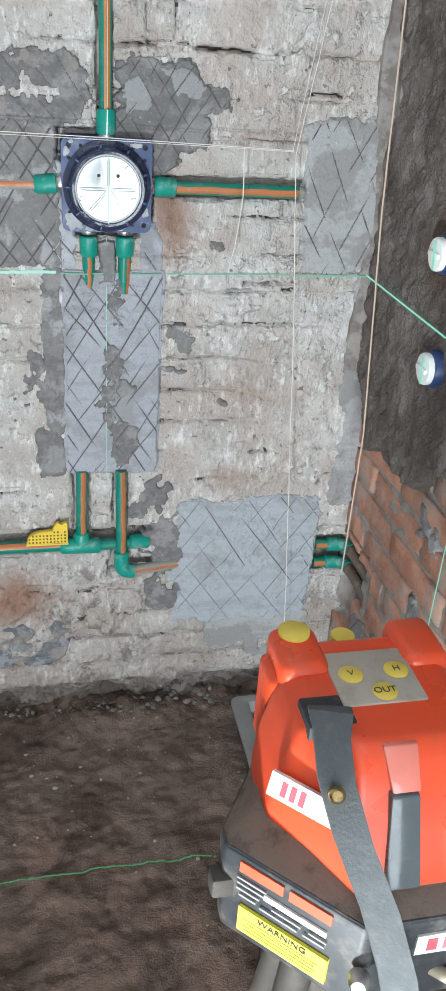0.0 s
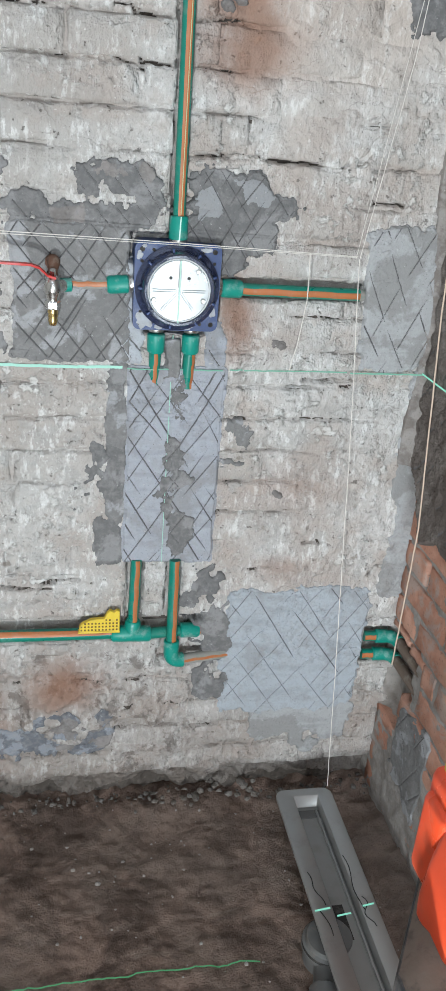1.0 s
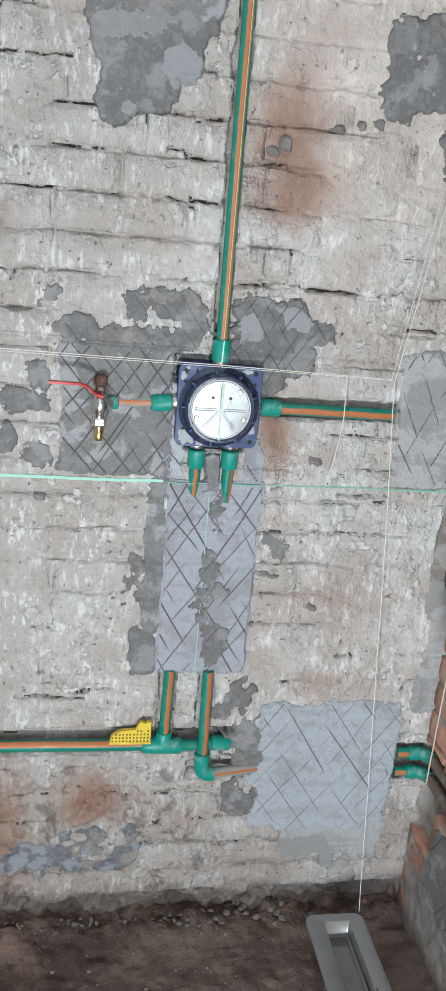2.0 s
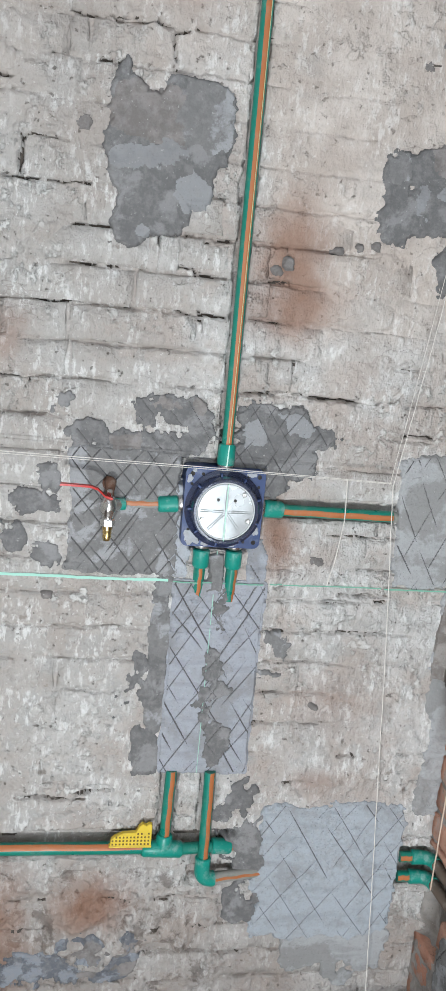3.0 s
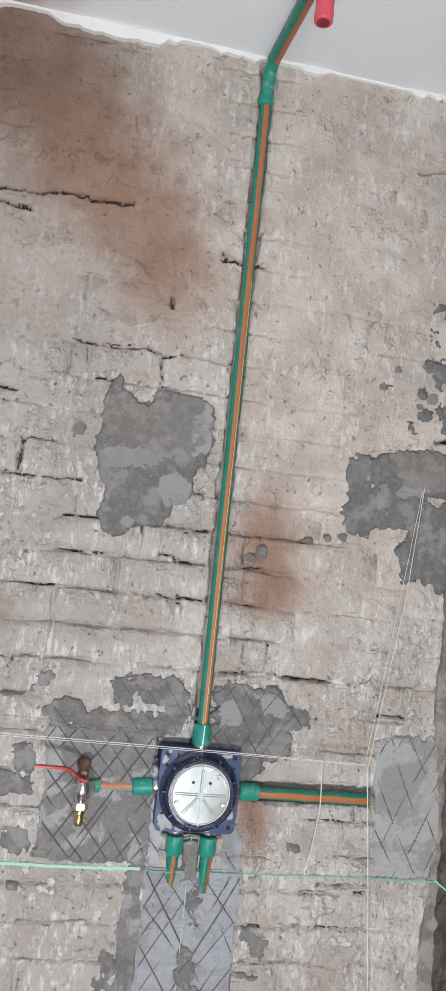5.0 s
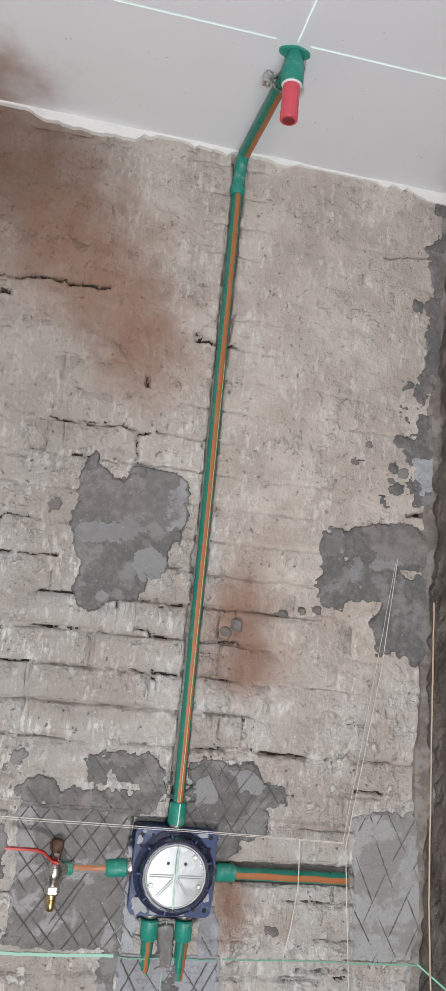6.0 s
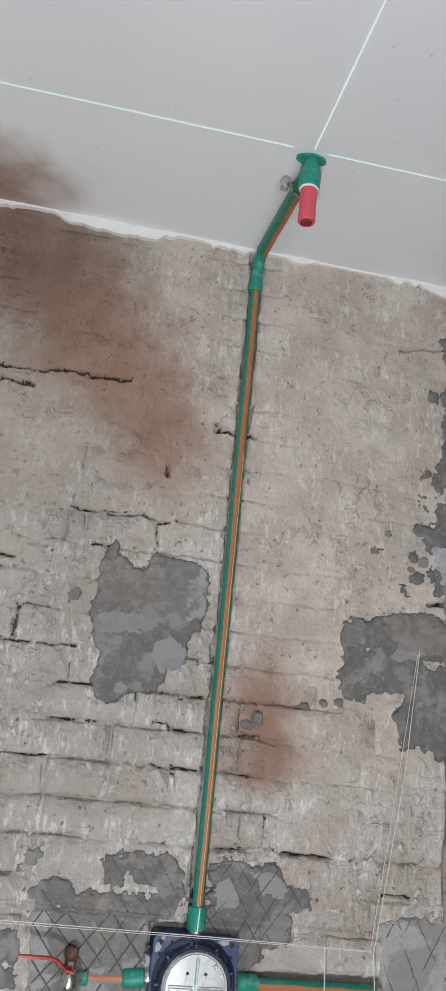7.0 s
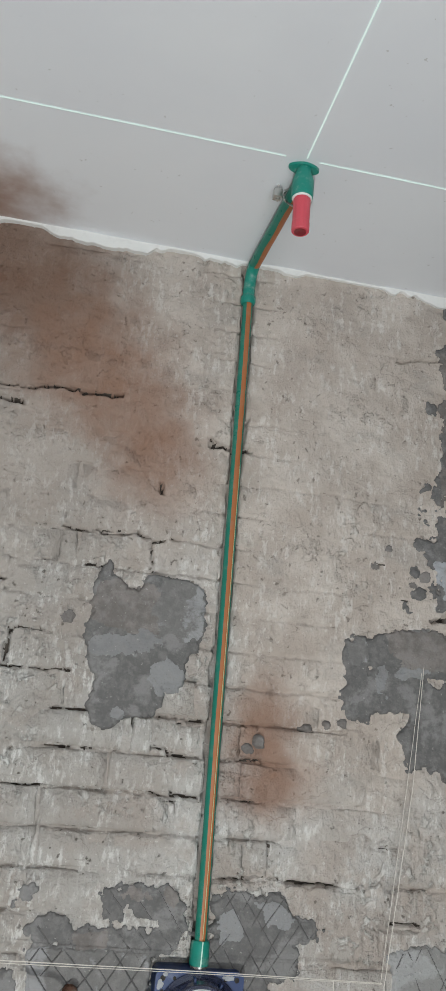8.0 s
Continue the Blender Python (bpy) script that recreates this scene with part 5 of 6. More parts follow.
def channel():
    bm = bmesh.new()

    def loop(x0, x1, y0, y1, z, r, k=5):
        out = []
        for cx, cy, s in ((x1 - r, y1 - r, 0), (x0 + r, y1 - r, 90), (x0 + r, y0 + r, 180), (x1 - r, y0 + r, 270)):
            for i in range(k + 1):
                a = radians(s + 90 * i / k)
                out.append(bm.verts.new((cx + r * math.cos(a), cy + r * math.sin(a), z)))
        return out
    rings = [loop(DX0, DX1, DY0, DY1, DZ - 0.006, 0.022), loop(DX0, DX1, DY0, DY1, DZ - 0.0008, 0.022), loop(DX0 + 0.001, DX1 - 0.001, DY0 + 0.001, DY1 - 0.001, DZ, 0.021),
             loop(IX0 - 0.002, IX1 + 0.002, IY0 - 0.002, IY1 + 0.002, DZ, 0.003), loop(IX0, IX1, IY0, IY1, DZ - 0.0015, 0.002), loop(IX0 + 0.004, IX1 - 0.004, IY0 + 0.010, IY1 - 0.012, DZ - 0.024, 0.002)]
    for a, b in zip(rings, rings[1:]):
        bridge(bm, a, b)
    bm.faces.new(rings[-1])
    return bm


part("flange", channel(), M_ZINC, drain)
part("trough_bottom", boxed(IX0 + 0.005, IX1 - 0.005, IY0 + 0.012, IY1 - 0.014, DZ - 0.0235, DZ - 0.0222), M_ZINC_IN, drain, "dull grey trough bottom", flat=True)
part("trough_ridge", boxed(IX1 - 0.013, IX1 - 0.009, IY0 + 0.012, IY1 - 0.03, DZ - 0.0224, DZ - 0.0150, 0.001), M_ZINC, drain)
# a black piece laid on the bottom stands for the open outlet
part("outlet_hole", boxed(IX0 + 0.009, IX0 + 0.030, -0.482, -0.402, DZ - 0.0224, DZ - 0.0210), M_BLACK, drain, "dark outlet hole", flat=True)
part("trap", lathe((0.300, -0.470, 0.0), (0.300, -0.470, DZ - 0.020), ((0, 0.040), (0.1, 0.046), (0.55, 0.046), (0.6, 0.052), (0.8, 0.052), (0.85, 0.046), (1, 0.044)), 32), M_GREY, drain, "grey plastic trap under the channel")
part("trap_seal", lathe((0.300, -0.470, 0.050), (0.300, -0.470, 0.056), ((0, 0.0525), (1, 0.0525)), 32), M_BLACK, drain)
spigot = part("waste_pipe", tube([(0.292, -0.500, 0.030), (0.262, -0.585, 0.027), (0.235, -0.72, 0.026), (0.22, -0.90, 0.026)], 0.026, 20), M_GREY, drain, "dark grey waste pipe")
part("pipe_collar", lathe((0.275, -0.548, 0.029), (0.262, -0.585, 0.027), ((0, 0.028), (0.1, 0.032), (0.9, 0.032), (1, 0.028)), 22), M_GREY, spigot)
for y in (-0.16, -0.82):
    part("foot", boxed(0.318, 0.372, y - 0.012, y + 0.012, -0.02, DZ - 0.02, 0.002), M_GREY, drain)
M_MARK = plain("marker_ink", (0.012, 0.012, 0.014), 0.7, wear=0.05)


def scribble(pts, r=0.0010):
    part("marker_stroke", tube(pts, r, 5), M_MARK, drain, "black marker stroke")


scribble([(0.290 + 0.014 * (k / 9) ** 1.4 + 0.003 * math.sin(k), -0.335 - 0.082 * k / 9, DZ + 0.0002) for k in range(10)])
scribble([(0.291 + 0.016 * abs(math.sin(k / 9 * 1.7 + 0.2)) - 0.006, -0.425 - 0.060 * k / 9, DZ + 0.0002) for k in range(10)])
scribble([(0.377 + 0.004 * math.sin(k * 0.8), -0.300 - 0.135 * k / 9, DZ + 0.0002) for k in range(10)])
scribble([(0.384 + 0.007 * math.sin(k * 0.9), -0.405 - 0.070 * k / 9, DZ + 0.0002) for k in range(10)])
for x0, x1, z in ((DX0 + 0.004, IX0 - 0.004, DZ + 0.0014), (IX1 + 0.004, DX1 - 0.006, DZ + 0.0014), (IX0 + 0.012, IX1 - 0.016, DZ - 0.0195)):
    light_strip([(x0, -0.4300, z), (x1, -0.4265, z), (x1, -0.4225, z), (x0, -0.4260, z)], M_LASER)

# ---- laser level on its tripod ----
LX, LY = 0.068, -1.200
M_HOUSE = plain("orange_housing", (0.76, 0.082, 0.026), 0.34, wear=0.30, scale=38, dirt=(0.42, 0.13, 0.075))
M_HOUSE_B = plain("black_housing", (0.030, 0.033, 0.038), 0.5, wear=0.6, scale=48, dirt=(0.17, 0.145, 0.125))
M_PANEL = plain("grey_panel", (0.42, 0.375, 0.315), 0.5, wear=0.45, scale=70, dirt=(0.27, 0.22, 0.17))
M_BTN = plain("yellow_button", (0.72, 0.55, 0.09), 0.5, wear=0.15, scale=80)
M_STRAP = plain("grey_webbing", (0.10, 0.107, 0.112), 0.85, wear=0.5, scale=150, bump=0.5, dirt=(0.16, 0.15, 0.14))
M_STICK_Y = plain("yellow_sticker", (0.80, 0.72, 0.05), 0.55, wear=0.1)
M_STICK_R = plain("red_sticker", (0.66, 0.09, 0.03), 0.5, wear=0.1)
M_STICK_W = plain("white_sticker", (0.80, 0.78, 0.77), 0.5, wear=0.15)
M_BARS = plain("grey_print", (0.30, 0.30, 0.30), 0.6, wear=0.4, scale=200)
M_INK = plain("dark_ink", (0.05, 0.045, 0.04), 0.7, wear=0.05)
M_PINK = plain("red_ink", (0.55, 0.10, 0.13), 0.7, wear=0.1)
M_WINDOW = plain("smoked_window", (0.10, 0.115, 0.12), 0.18, wear=0.2)
level = thing("laser_level", (LX, LY, 0.955), "orange and black laser level with worn stickers, on a tripod", "laser level")


def octagon(bm, z, half, cut, cx=LX, cy=LY, back=None, taper=None, fore=0.0):
    h, c = half, cut
    bk = back if back is not None else half
    far = bk - c if taper is None else taper - h + c
    pts = [(-h + c, -h - fore), (h - c, -h - fore), (h, -h + c), (h, far), (h - c, bk), (-h + c, bk), (-h, far), (-h, -h + c)]
    return [bm.verts.new((cx + x, cy + y, z)) for x, y in pts]


def lofted(levels, bevel=0.004, taper=None, fore=0.0):
    bm = bmesh.new()
    prev = None
    for z, half, cut, back in levels:
        now = octagon(bm, z, half, cut, back=back, taper=taper, fore=fore * (1.122 - z) / 0.081)
        if prev:
            bridge(bm, prev, now)
        else:
            bm.faces.new(now[::-1])
        prev = now
    bm.faces.new(prev)
    if bevel:
        bmesh.ops.bevel(bm, geom=list(bm.edges), offset=bevel, segments=3, affect="EDGES", profile=0.6)
    return bm


def base_ring(bm, z, grow):
    """The outline of the base: a broad slanted face to the front, a short flat one beside it, tapering to the back."""
    pts = ((-0.030, -0.105), (0.080, -0.105), (0.098, -0.085), (0.098, -0.020), (0.040, 0.066), (-0.040, 0.066), (-0.097, -0.026), (-0.097, -0.038))
    return [bm.verts.new((LX + x * grow, LY + y * grow, z)) for x, y in pts]


bm = bmesh.new()
rings = [base_ring(bm, z, g) for z, g in ((0.955, 0.90), (0.962, 0.975), (1.034, 1.0), (1.038, 0.985))]
bm.faces.new(rings[0][::-1]), bm.faces.new(rings[-1])
for a, b in zip(rings, rings[1:]):
    bridge(bm, a, b)
bmesh.ops.bevel(bm, geom=list(bm.edges), offset=0.0025, segments=2, affect="EDGES", profile=0.6)
base = part("base", bm, M_HOUSE_B, level, "dusty black base")
house = part("housing", lofted([(1.041, 0.070, 0.040, 0.052), (1.058, 0.0705, 0.039, 0.052), (1.082, 0.067, 0.035, 0.050), (1.104, 0.060, 0.030, 0.048), (1.116, 0.054, 0.026, 0.046), (1.122, 0.047, 0.022, 0.042)], 0.004, None, 0.020), M_HOUSE, level, "glossy orange plastic hood")
bm = bmesh.new()
rings = [base_ring(bm, 1.0375, 0.975), base_ring(bm, 1.050, 0.80)]
bm.faces.new(rings[0][::-1]), bm.faces.new(rings[1]), bridge(bm, *rings)
part("ledge", bm, plain("dusty_seam", (0.155, 0.120, 0.095), 0.9, wear=0.8, scale=55, bump=0.6, dirt=(0.045, 0.04, 0.036)), level, "dusty brown ledge")
for sx in (-1, 1):
    part("shoulder", boxed(LX + sx * 0.040 - 0.016, LX + sx * 0.040 + 0.016, LY + 0.010, LY + 0.056, 1.09, 1.128, 0.008, seg=3), M_HOUSE, house)
    part("side_fin", boxed(LX + sx * 0.054 - 0.007, LX + sx * 0.054 + 0.007, LY + 0.016, LY + 0.050, 1.046, 1.112, 0.006, seg=3), M_HOUSE, house)
panel = part("keypad", boxed(LX - 0.027, LX + 0.027, LY - 0.020, LY + 0.028, 1.1205, 1.1235, 0.0012), M_PANEL, level, "grey key panel")


def lettering(text, at, size, material, parent, turn=(0, 0, 0)):
    """Raised letters in the built-in font."""
    cu = bpy.data.curves.new("lettering", "FONT")
    cu.body, cu.size, cu.extrude, cu.align_x, cu.align_y = text, size, 0.0002, "CENTER", "CENTER"
    tmp = bpy.data.objects.new("lettering", cu)
    scene.collection.objects.link(tmp)
    me = bpy.data.meshes.new_from_object(tmp.evaluated_get(bpy.context.evaluated_depsgraph_get()))
    bpy.data.objects.remove(tmp)
    me.materials.clear()
    me.materials.append(material)
    me.transform(Matrix.Translation(Vector(at) - Vector(origin_of(parent))) @ Euler(turn).to_matrix().to_4x4())
    ob = new("lettering", me)
    ob.parent = parent
    return ob


for text, x, y in (("V", LX - 0.014, LY + 0.006), ("H", LX + 0.016, LY + 0.007), ("OUT", LX + 0.002, LY - 0.011)):
    key = part("key", lathe((x, y, 1.1225), (x, y, 1.1248), ((0, 0.0078), (0.7, 0.0078), (1, 0.0068)), 24), M_BTN, panel, "yellow rubber key")
    lettering(text, (x, y, 1.1249), 0.0068, M_INK, key)
part("corner_key", lathe((LX - 0.040, LY + 0.045, 1.127), (LX - 0.040, LY + 0.045, 1.1305), ((0, 0.0105), (0.8, 0.0105), (1, 0.0095)), 28), M_BTN, level, "round yellow key")
part("bubble_mount", lathe((LX - 0.004, LY + 0.050, 1.10), (LX - 0.004, LY + 0.050, 1.119), ((0, 0.009), (1, 0.008)), 20), M_BTN, level, "yellow bubble vial mount")
# front window
bm = bmesh.new()
fw = [(LX - 0.013, LY - 0.0720, 1.102), (LX + 0.004, LY - 0.0720, 1.102), (LX + 0.005, LY - 0.0925, 1.050), (LX - 0.017, LY - 0.0925, 1.050)]
front = [bm.verts.new(p) for p in fw]
rear = [bm.verts.new((p[0], p[1] + 0.012, p[2])) for p in fw]
bm.faces.new(front), bm.faces.new(rear[::-1]), bridge(bm, front, rear)
bmesh.ops.bevel(bm, geom=list(bm.edges), offset=0.0015, segments=2, affect="EDGES", profile=0.5)
part("window", bm, M_WINDOW, level, "smoked laser window")
bm = bmesh.new()
fw = [(LX - 0.014, LY - 0.0520, 1.1212), (LX + 0.007, LY - 0.0520, 1.1212), (LX + 0.005, LY - 0.0700, 1.1025), (LX - 0.012, LY - 0.0700, 1.1025)]
front = [bm.verts.new(p) for p in fw]
rear = [bm.verts.new((p[0], p[1] + 0.010, p[2] - 0.002)) for p in fw]
bm.faces.new(front), bm.faces.new(rear[::-1]), bridge(bm, front, rear)
bmesh.ops.recalc_face_normals(bm, faces=bm.faces[:])
bmesh.ops.bevel(bm, geom=list(bm.edges), offset=0.001, segments=2, affect="EDGES", profile=0.5)
part("upper_window", bm, plain("pink_pane", (0.72, 0.22, 0.17), 0.15, wear=0.2), level, "glossy pale red pane above the window")

def on_face(parent, name, centre, u, v, nrm, w_, h_, material, thick=0.0008, label=""):
    """A flat sticker on a slanted face."""
    c, u, v, nrm = Vector(centre), Vector(u).normalized(), Vector(v).normalized(), Vector(nrm).normalized()
    bm = bmesh.new()
    a = [bm.verts.new(c + u * (x * w_ / 2) + v * (y * h_ / 2) + nrm * thick) for x, y in ((-1, -1), (1, -1), (1, 1), (-1, 1))]
    b = [bm.verts.new(p.co - nrm * (thick + 0.002)) for p in a]
    bm.faces.new(a), bm.faces.new(b[::-1]), bridge(bm, b, a)
    return part(name, bm, material, parent, label, flat=True)


# the slanted face of the base that carries the stickers
fu, fn = Vector((1, -1, 0)).normalized(), Vector((-1, -1, 0)).normalized()
fv = Vector((0, 0, 1))
fc = Vector((LX, LY, 0)) + fn * 0.0952


def tilt_face(s, z):
    return fc + fu * s + Vector((0, 0, z - 0.007))


on_face(base, "red_label", tilt_face(-0.014, 1.036), fu, fv, fn, 0.030, 0.0085, M_STICK_R, 0.0012, "red label strip")
on_face(base, "red_label", tilt_face(0.019, 1.036), fu, fv, fn, 0.028, 0.0085, M_STICK_R, 0.0012, "red label strip")
on_face(base, "white_label", tilt_face(0.010, 1.0215), fu, fv, fn, 0.042, 0.0045, M_STICK_W, 0.0012, "white label strip")
for k, (s, z, wd) in enumerate(((-0.020, 1.0255, 0.020), (-0.018, 1.021, 0.024), (-0.022, 1.016, 0.016), (0.005, 1.0145, 0.020), (0.026, 1.0145, 0.012), (0.000, 1.0095, 0.026), (0.024, 1.010, 0.014), (-0.022, 1.011, 0.012))):
    on_face(base, "print_bar", tilt_face(s, z), fu, fv, fn, wd, 0.0015, M_BARS, 0.0011)
yel = on_face(base, "warning_label", tilt_face(0.004, 0.990), fu, fv, fn, 0.062, 0.022, M_STICK_Y, 0.0012, "yellow warning label")
face_turn = Matrix((fu, fv, -fu.cross(fv) * -1)).transposed().to_euler()
lettering("WARNING", tilt_face(0.004, 0.9972) + fn * 0.0016, 0.0070, M_INK, yel, face_turn)
for k in range(4):
    on_face(yel, "print_bar", tilt_face(0.003, 0.9920 - 0.0032 * k), fu, fv, fn, 0.052 - 0.004 * (k % 2), 0.0010, plain("olive_print", (0.30, 0.27, 0.03), 0.6), 0.0015)
# sticker halves on the hood, either side of the strap
hn = Vector((-1, -1, 0.55)).normalized()
hv = (Vector((0, 0, 1)) - hn * hn.z).normalized()
hc = Vector((LX - 0.050, LY - 0.046, 1.082))
white = on_face(house, "white_label", hc + hn * 0.009, fu, hv, hn, 0.046, 0.015, M_STICK_W, 0.0014, "worn white label with red print")
for k in range(3):
    on_face(white, "print_bar", hc + hn * 0.009 + fu * (-0.013 + 0.006 * k), fu, hv, hn, 0.0035, 0.009, M_PINK, 0.0018)
side_w = on_face(base, "white_label", (LX + 0.022, LY - 0.1050, 1.018), (1, 0, 0), fv, (0, -1, 0), 0.040, 0.017, M_STICK_W, 0.0012, "white label with red print")
for k in range(3):
    on_face(side_w, "print_bar", (LX + 0.012 + 0.010 * k, LY - 0.1050, 1.018), (1, 0, 0), fv, (0, -1, 0), 0.006, 0.010, M_PINK, 0.0016)
# webbing strap over the shoulder
bm = bmesh.new()
way = [(-0.034, -0.014, 1.120), (-0.038, -0.026, 1.126), (-0.041, -0.040, 1.121), (-0.043, -0.060, 1.108), (-0.038, -0.082, 1.086), (-0.026, -0.106, 1.055), (-0.014, -0.118, 1.015), (-0.004, -0.124, 0.97), (0.006, -0.122, 0.90)]
prev = None
for k, (x, y, z) in enumerate(way):
    half = 0.0105 if k > 1 else 0.013
    cross = Vector((0.88, -0.42, 0.12)).normalized() * half
    c = Vector((LX + x, LY + y, z))
    up = Vector((0, -0.5, 0.5)).normalized() * 0.0022
    now = [bm.verts.new(c - cross), bm.verts.new(c + cross), bm.verts.new(c + cross + up), bm.verts.new(c - cross + up)]
    if prev:
        bridge(bm, prev, now)
    else:
        bm.faces.new(now[::-1])
    prev = now
bm.faces.new(prev)
strap = part("strap", bm, M_STRAP, level, "worn grey webbing strap")
part("strap_slot", boxed(LX - 0.052, LX - 0.022, LY - 0.034, LY - 0.008, 1.1100, 1.1225, 0.002), M_HOUSE_B, level, "dusty black strap mount")
part("rivet", lathe((LX - 0.044, LY - 0.066, 1.104), (LX - 0.046, LY - 0.072, 1.109), ((0, 0.0050), (0.6, 0.0048), (1, 0.0030)), 18), M_BRASS, strap, "worn metal rivet")
part("lower_rivet", lathe((LX - 0.030, LY - 0.108, 1.000), (LX - 0.034, LY - 0.116, 1.003), ((0, 0.0065), (0.6, 0.0060), (1, 0.0040)), 18), M_STEEL, level, "worn metal knob")
part("tape", boxed(LX + 0.024, LX + 0.030, LY - 0.092, LY - 0.060, 1.052, 1.098, 0.001), plain("blue_tape", (0.10, 0.22, 0.50), 0.6, wear=0.4, scale=120, dirt=(0.6, 0.2, 0.2)), level, "blue and red tape strip")
part("side_clip", boxed(LX - 0.104, LX - 0.088, LY - 0.044, LY - 0.030, 0.995, 1.012, 0.003), plain("dusty_clip", (0.05, 0.042, 0.035), 0.7, wear=0.4), level)
part("handle_wire", tube([(LX + 0.020, LY - 0.100, 0.985), (LX + 0.045, LY - 0.128, 0.990), (LX + 0.075, LY - 0.132, 1.000), (LX + 0.088, LY - 0.110, 1.015)], 0.0045, 10), plain("clear_cable", (0.42, 0.36, 0.27), 0.3), level, "coiled tan cable")

# the level drawn above is a size too large
level.location = (0.0457, -1.2431, 1.0145)
level.scale = (0.885, 0.885, 0.885)
TX, TY, TZ = level.location
M_LEG = plain("dirty_aluminium", (0.050, 0.043, 0.036), 0.75, wear=0.5, scale=30, dirt=(0.14, 0.10, 0.07))
tripod = thing("tripod", (TX, TY, 0.0), "dusty three-legged tripod carrying the laser level", "tripod")
part("head_plate", lathe((TX, TY, TZ - 0.03), (TX, TY, TZ), ((0, 0.034), (0.2, 0.046), (1, 0.046)), 28), plain("dusty_tripod", (0.20, 0.165, 0.13), 0.8, wear=0.4), tripod)
part("centre_post", lathe((TX, TY, 0.55), (TX, TY, TZ - 0.02), ((0, 0.012), (1, 0.012)), 16), M_LEG, tripod)
for a in (100, 220, 340):
    u = Vector((math.cos(radians(a)), math.sin(radians(a)), 0))
    foot = Vector((TX, TY, 0.012)) + u * 0.20
    leg = part("leg", tube([Vector((TX, TY, TZ - 0.05)) + u * 0.034, foot], 0.011, 12), M_LEG, tripod)
    part("rubber_foot", lathe(foot + Vector((0, 0, 0.03)) - u * 0.008, foot - Vector((0, 0, 0.026)), ((0, 0.014), (1, 0.017)), 14), M_BLACK, leg)


# ---- loose stuff ----
def stones(name, spots, material, label):
    """Many small broken stones in one mesh."""
    bm = bmesh.new()
    r = random.Random(name)
    for x, y, z, s in spots:
        made = bmesh.ops.create_icosphere(bm, subdivisions=1, radius=s)["verts"]
        sx, sy, sz = r.uniform(0.7, 1.3), r.uniform(0.7, 1.3), r.uniform(0.45, 0.9)
        for v in made:
            k = 1 + r.uniform(-0.25, 0.25)
            v.co = Vector((x + v.co.x * sx * k, y + v.co.y * sy * k, z + v.co.z * sz * k))
    return tagged(part(name, bm, material, flat=True), label, "rubble", kind="stuff")


spots, pale, base_rubble = [], [], []
for k in range(420):
    x, y = rng.uniform(-0.7, 0.5), -abs(rng.gauss(0, 0.28)) - 0.01
    s = rng.uniform(0.0012, 0.0035) * (2.0 if rng.random() < 0.08 else 1)
    g = float(ground(np.array([x]), np.array([y]))[0])
    (pale if rng.random() < 0.30 else spots).append((x, y, g + s * 0.2, s))
for k in range(170):
    x = rng.uniform(-0.66, 0.53)
    y = -0.004 - abs(rng.gauss(0, 0.022))
    s = rng.uniform(0.002, 0.007) * (1.7 if 0.08 < x < 0.28 else 1.0)
    base_rubble.append((x, y, float(ground(np.array([x]), np.array([y]))[0]) + rng.uniform(0, 0.02) * (2.2 if 0.1 < x < 0.28 else 1), s))
stones("soil_crumbs", spots, M_SOIL, "small crumbs of dark soil on the floor")
stones("pale_chips", pale, M_MORTAR, "small pale mortar chips on the floor")
stones("wall_foot_rubble", base_rubble, cement("dirty_mortar", (0.15, 0.13, 0.112), (0.075, 0.064, 0.054), 0.5, 14), "broken mortar lumps along the foot of the wall")

# ---- bricks, last: each one with its own edges ----
def cut(rects, hole):
    out = []
    hx0, hx1, hz0, hz1 = hole
    for x0, x1, z0, z1 in rects:
        if hx0 >= x1 or hx1 <= x0 or hz0 >= z1 or hz1 <= z0:
            out.append((x0, x1, z0, z1))
            continue
        a, b = max(x0, hx0), min(x1, hx1)
        out += [(x0, hx0, z0, z1), (hx1, x1, z0, z1), (a, b, z0, hz0), (a, b, hz1, z1)]
    return [q for q in out if q[1] - q[0] > 0.02 and q[3] - q[2] > 0.009]


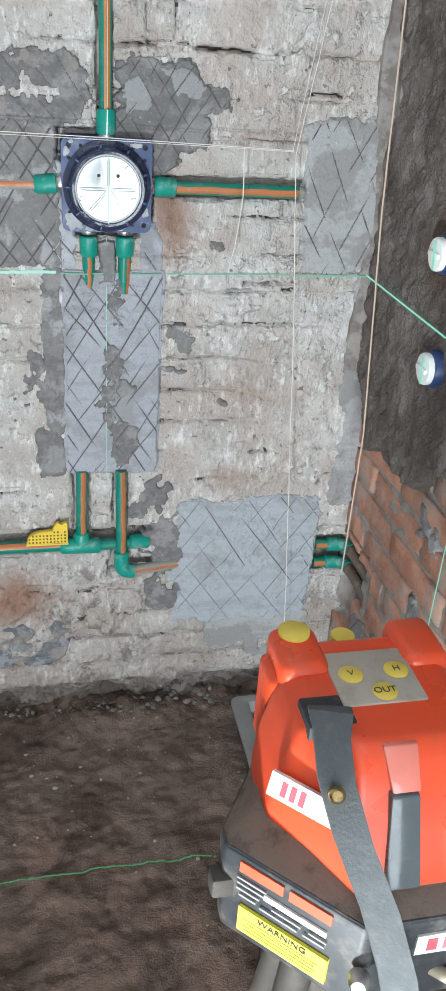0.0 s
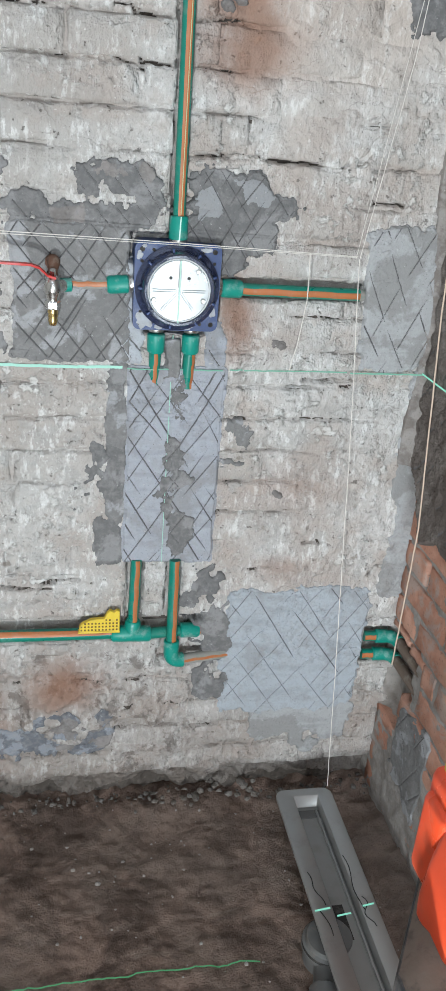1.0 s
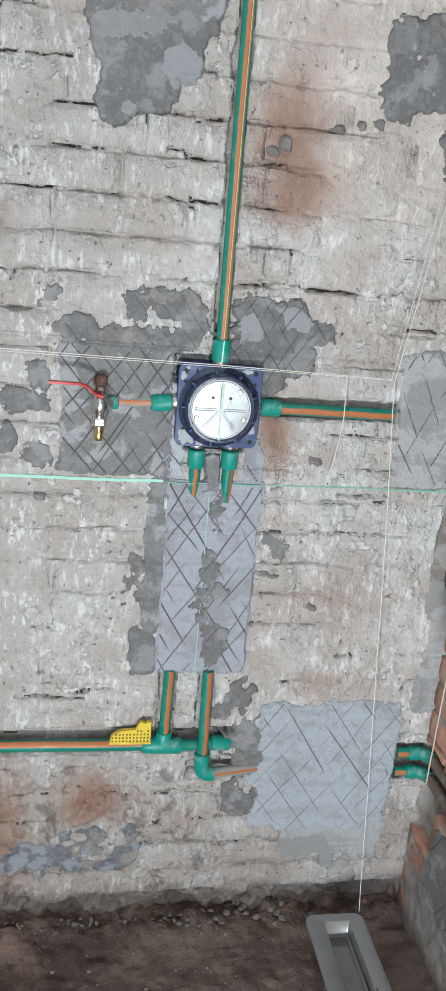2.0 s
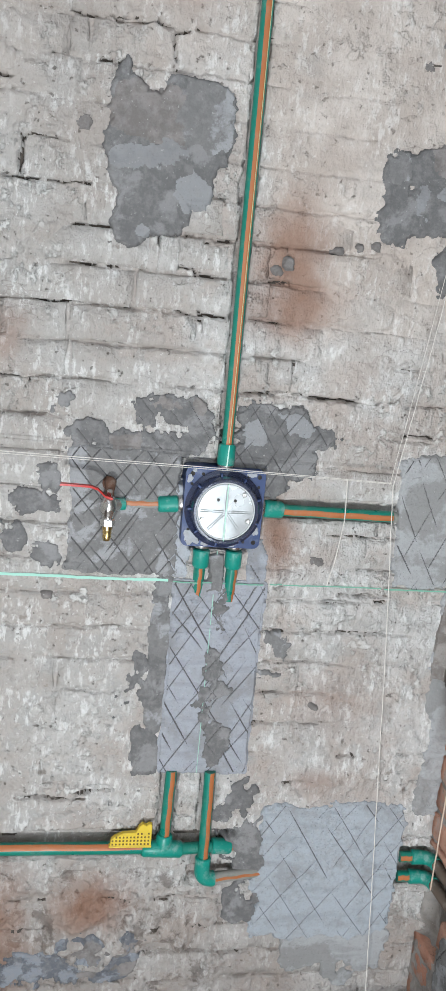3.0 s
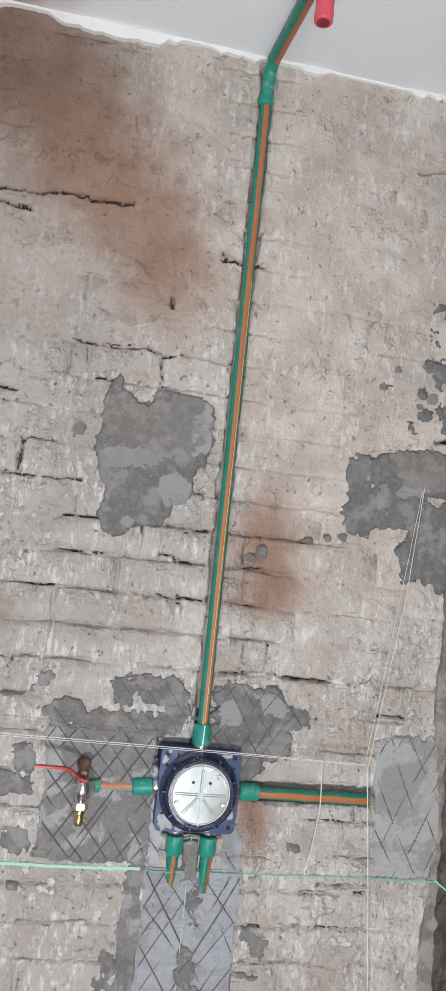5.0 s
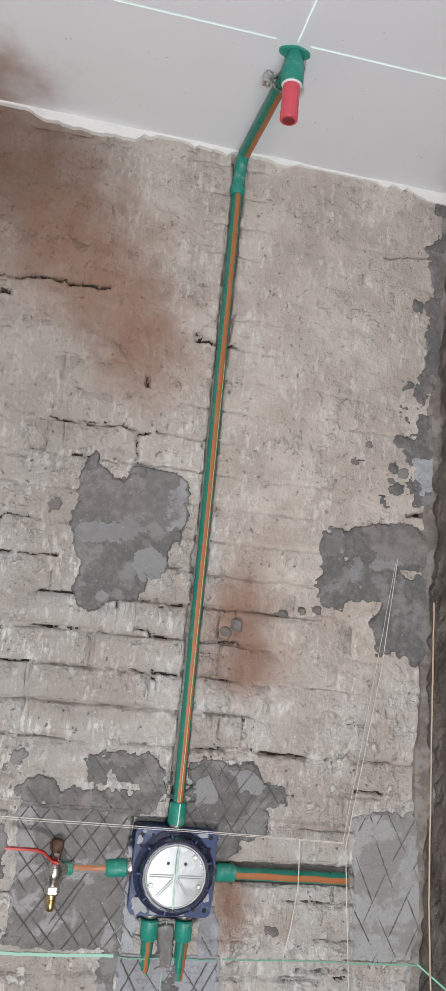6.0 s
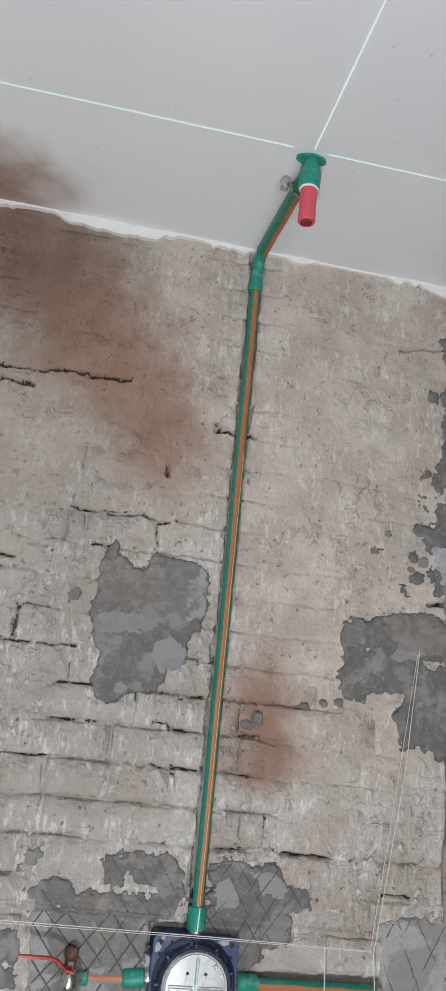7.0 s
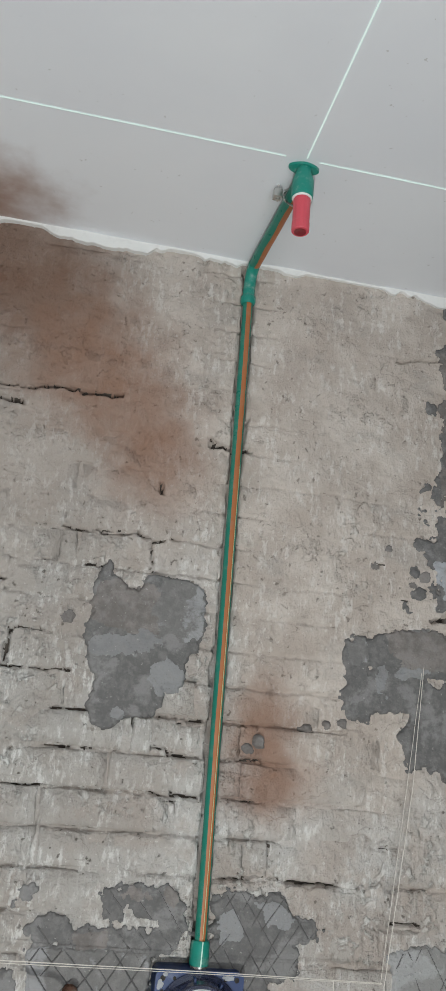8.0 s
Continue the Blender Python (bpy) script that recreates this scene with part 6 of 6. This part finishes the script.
def brick_mesh(le, hi, deep, r, arris):
    """A worn brick: uneven front, rounded arrises, sides going into the wall. u along, v up, w out."""
    us, vs = (0, 0.014, 0.16, 0.32, 0.5, 0.68, 0.84, 0.986, 1), (0, 0.07, 0.5, 0.93, 1)
    nu, nv = len(us) - 1, len(vs) - 1
    pts, faces = [], []
    for i, u in enumerate(us):
        for j, v in enumerate(vs):
            edge = i in (0, nu) or j in (0, nv)
            w_ = (-arris * r.uniform(0.6, 1.6) if edge else 0.0) + r.uniform(-0.0016, 0.0016)
            pts.append((u * le + r.uniform(-0.003, 0.003), v * hi + r.uniform(-0.0026, 0.0026), w_))
    at = lambda i, j: i * (nv + 1) + j
    for i in range(nu):
        for j in range(nv):
            faces.append((at(i, j), at(i + 1, j), at(i + 1, j + 1), at(i, j + 1)))
    loop = [at(i, 0) for i in range(nu)] + [at(nu, j) for j in range(nv)] + [at(i, nv) for i in range(nu, 0, -1)] + [at(0, j) for j in range(nv, 0, -1)]
    start = len(pts)
    for k in loop:
        pts.append((pts[k][0], pts[k][1], -deep))
    m = len(loop)
    for k in range(m):
        faces.append((loop[k], start + k, start + (k + 1) % m, loop[(k + 1) % m]))
    return pts, faces


def lay(rects, parent, material, place, proud, seed, arris):
    r = random.Random(seed)
    for x0, x1, z0, z1 in rects:
        pts, faces = brick_mesh(x1 - x0, z1 - z0, 0.04, r, arris)
        out = proud + r.uniform(-0.0016, 0.0016)
        tx, tz = r.uniform(-0.010, 0.010), r.uniform(-0.02, 0.02)
        me = bpy.data.meshes.new("brick")
        me.from_pydata([place(x0 + u, z0 + v, out + w_ + tx * (u - (x1 - x0) / 2) + tz * (v - (z1 - z0) / 2)) for u, v, w_ in pts], [], faces)
        me.materials.append(material)
        me.shade_smooth()
        ob = new("brick", me)
        ob.parent = parent


rects = [q for q in BRICKS if q[3] > 0.09]
for hole in CHASES:
    rects = cut(rects, hole)
for x0, z0, x1, z1, half in CRACKS:
    if abs(z1 - z0) < 0.014:
        rects = cut(rects, (min(x0, x1), max(x0, x1), min(z0, z1) - half * 0.9, max(z0, z1) + half * 0.9))
    elif abs(x1 - x0) < 0.014:
        rects = cut(rects, (min(x0, x1) - half, max(x0, x1) + half, min(z0, z1), max(z0, z1)))
lay(rects, wall_n, M_FACE, lambda u, v, h: (u, -h, v), -0.0002, 11, 0.0045)

east, z, row = [], 0.02, 0
while z < 0.92:
    y = -0.02 - (0.12 if row % 2 else 0.0)
    a = 0.0
    while a < 0.75:
        le = 0.235 if not (a == 0.0 and row % 2) else 0.115
        east.append((a + 0.004, a + le, z, z + PITCH - 0.010))
        a += le + 0.008
    z += PITCH
    row += 1
east = cut(cut(east, (0.0, 0.18, 0.366, 0.46)), (0.0, 0.105, 0.25, 0.47))
lay(east, wall_e, M_RED, lambda u, v, h: (EX - h, -u, v), 0.0015, 13, 0.0042)
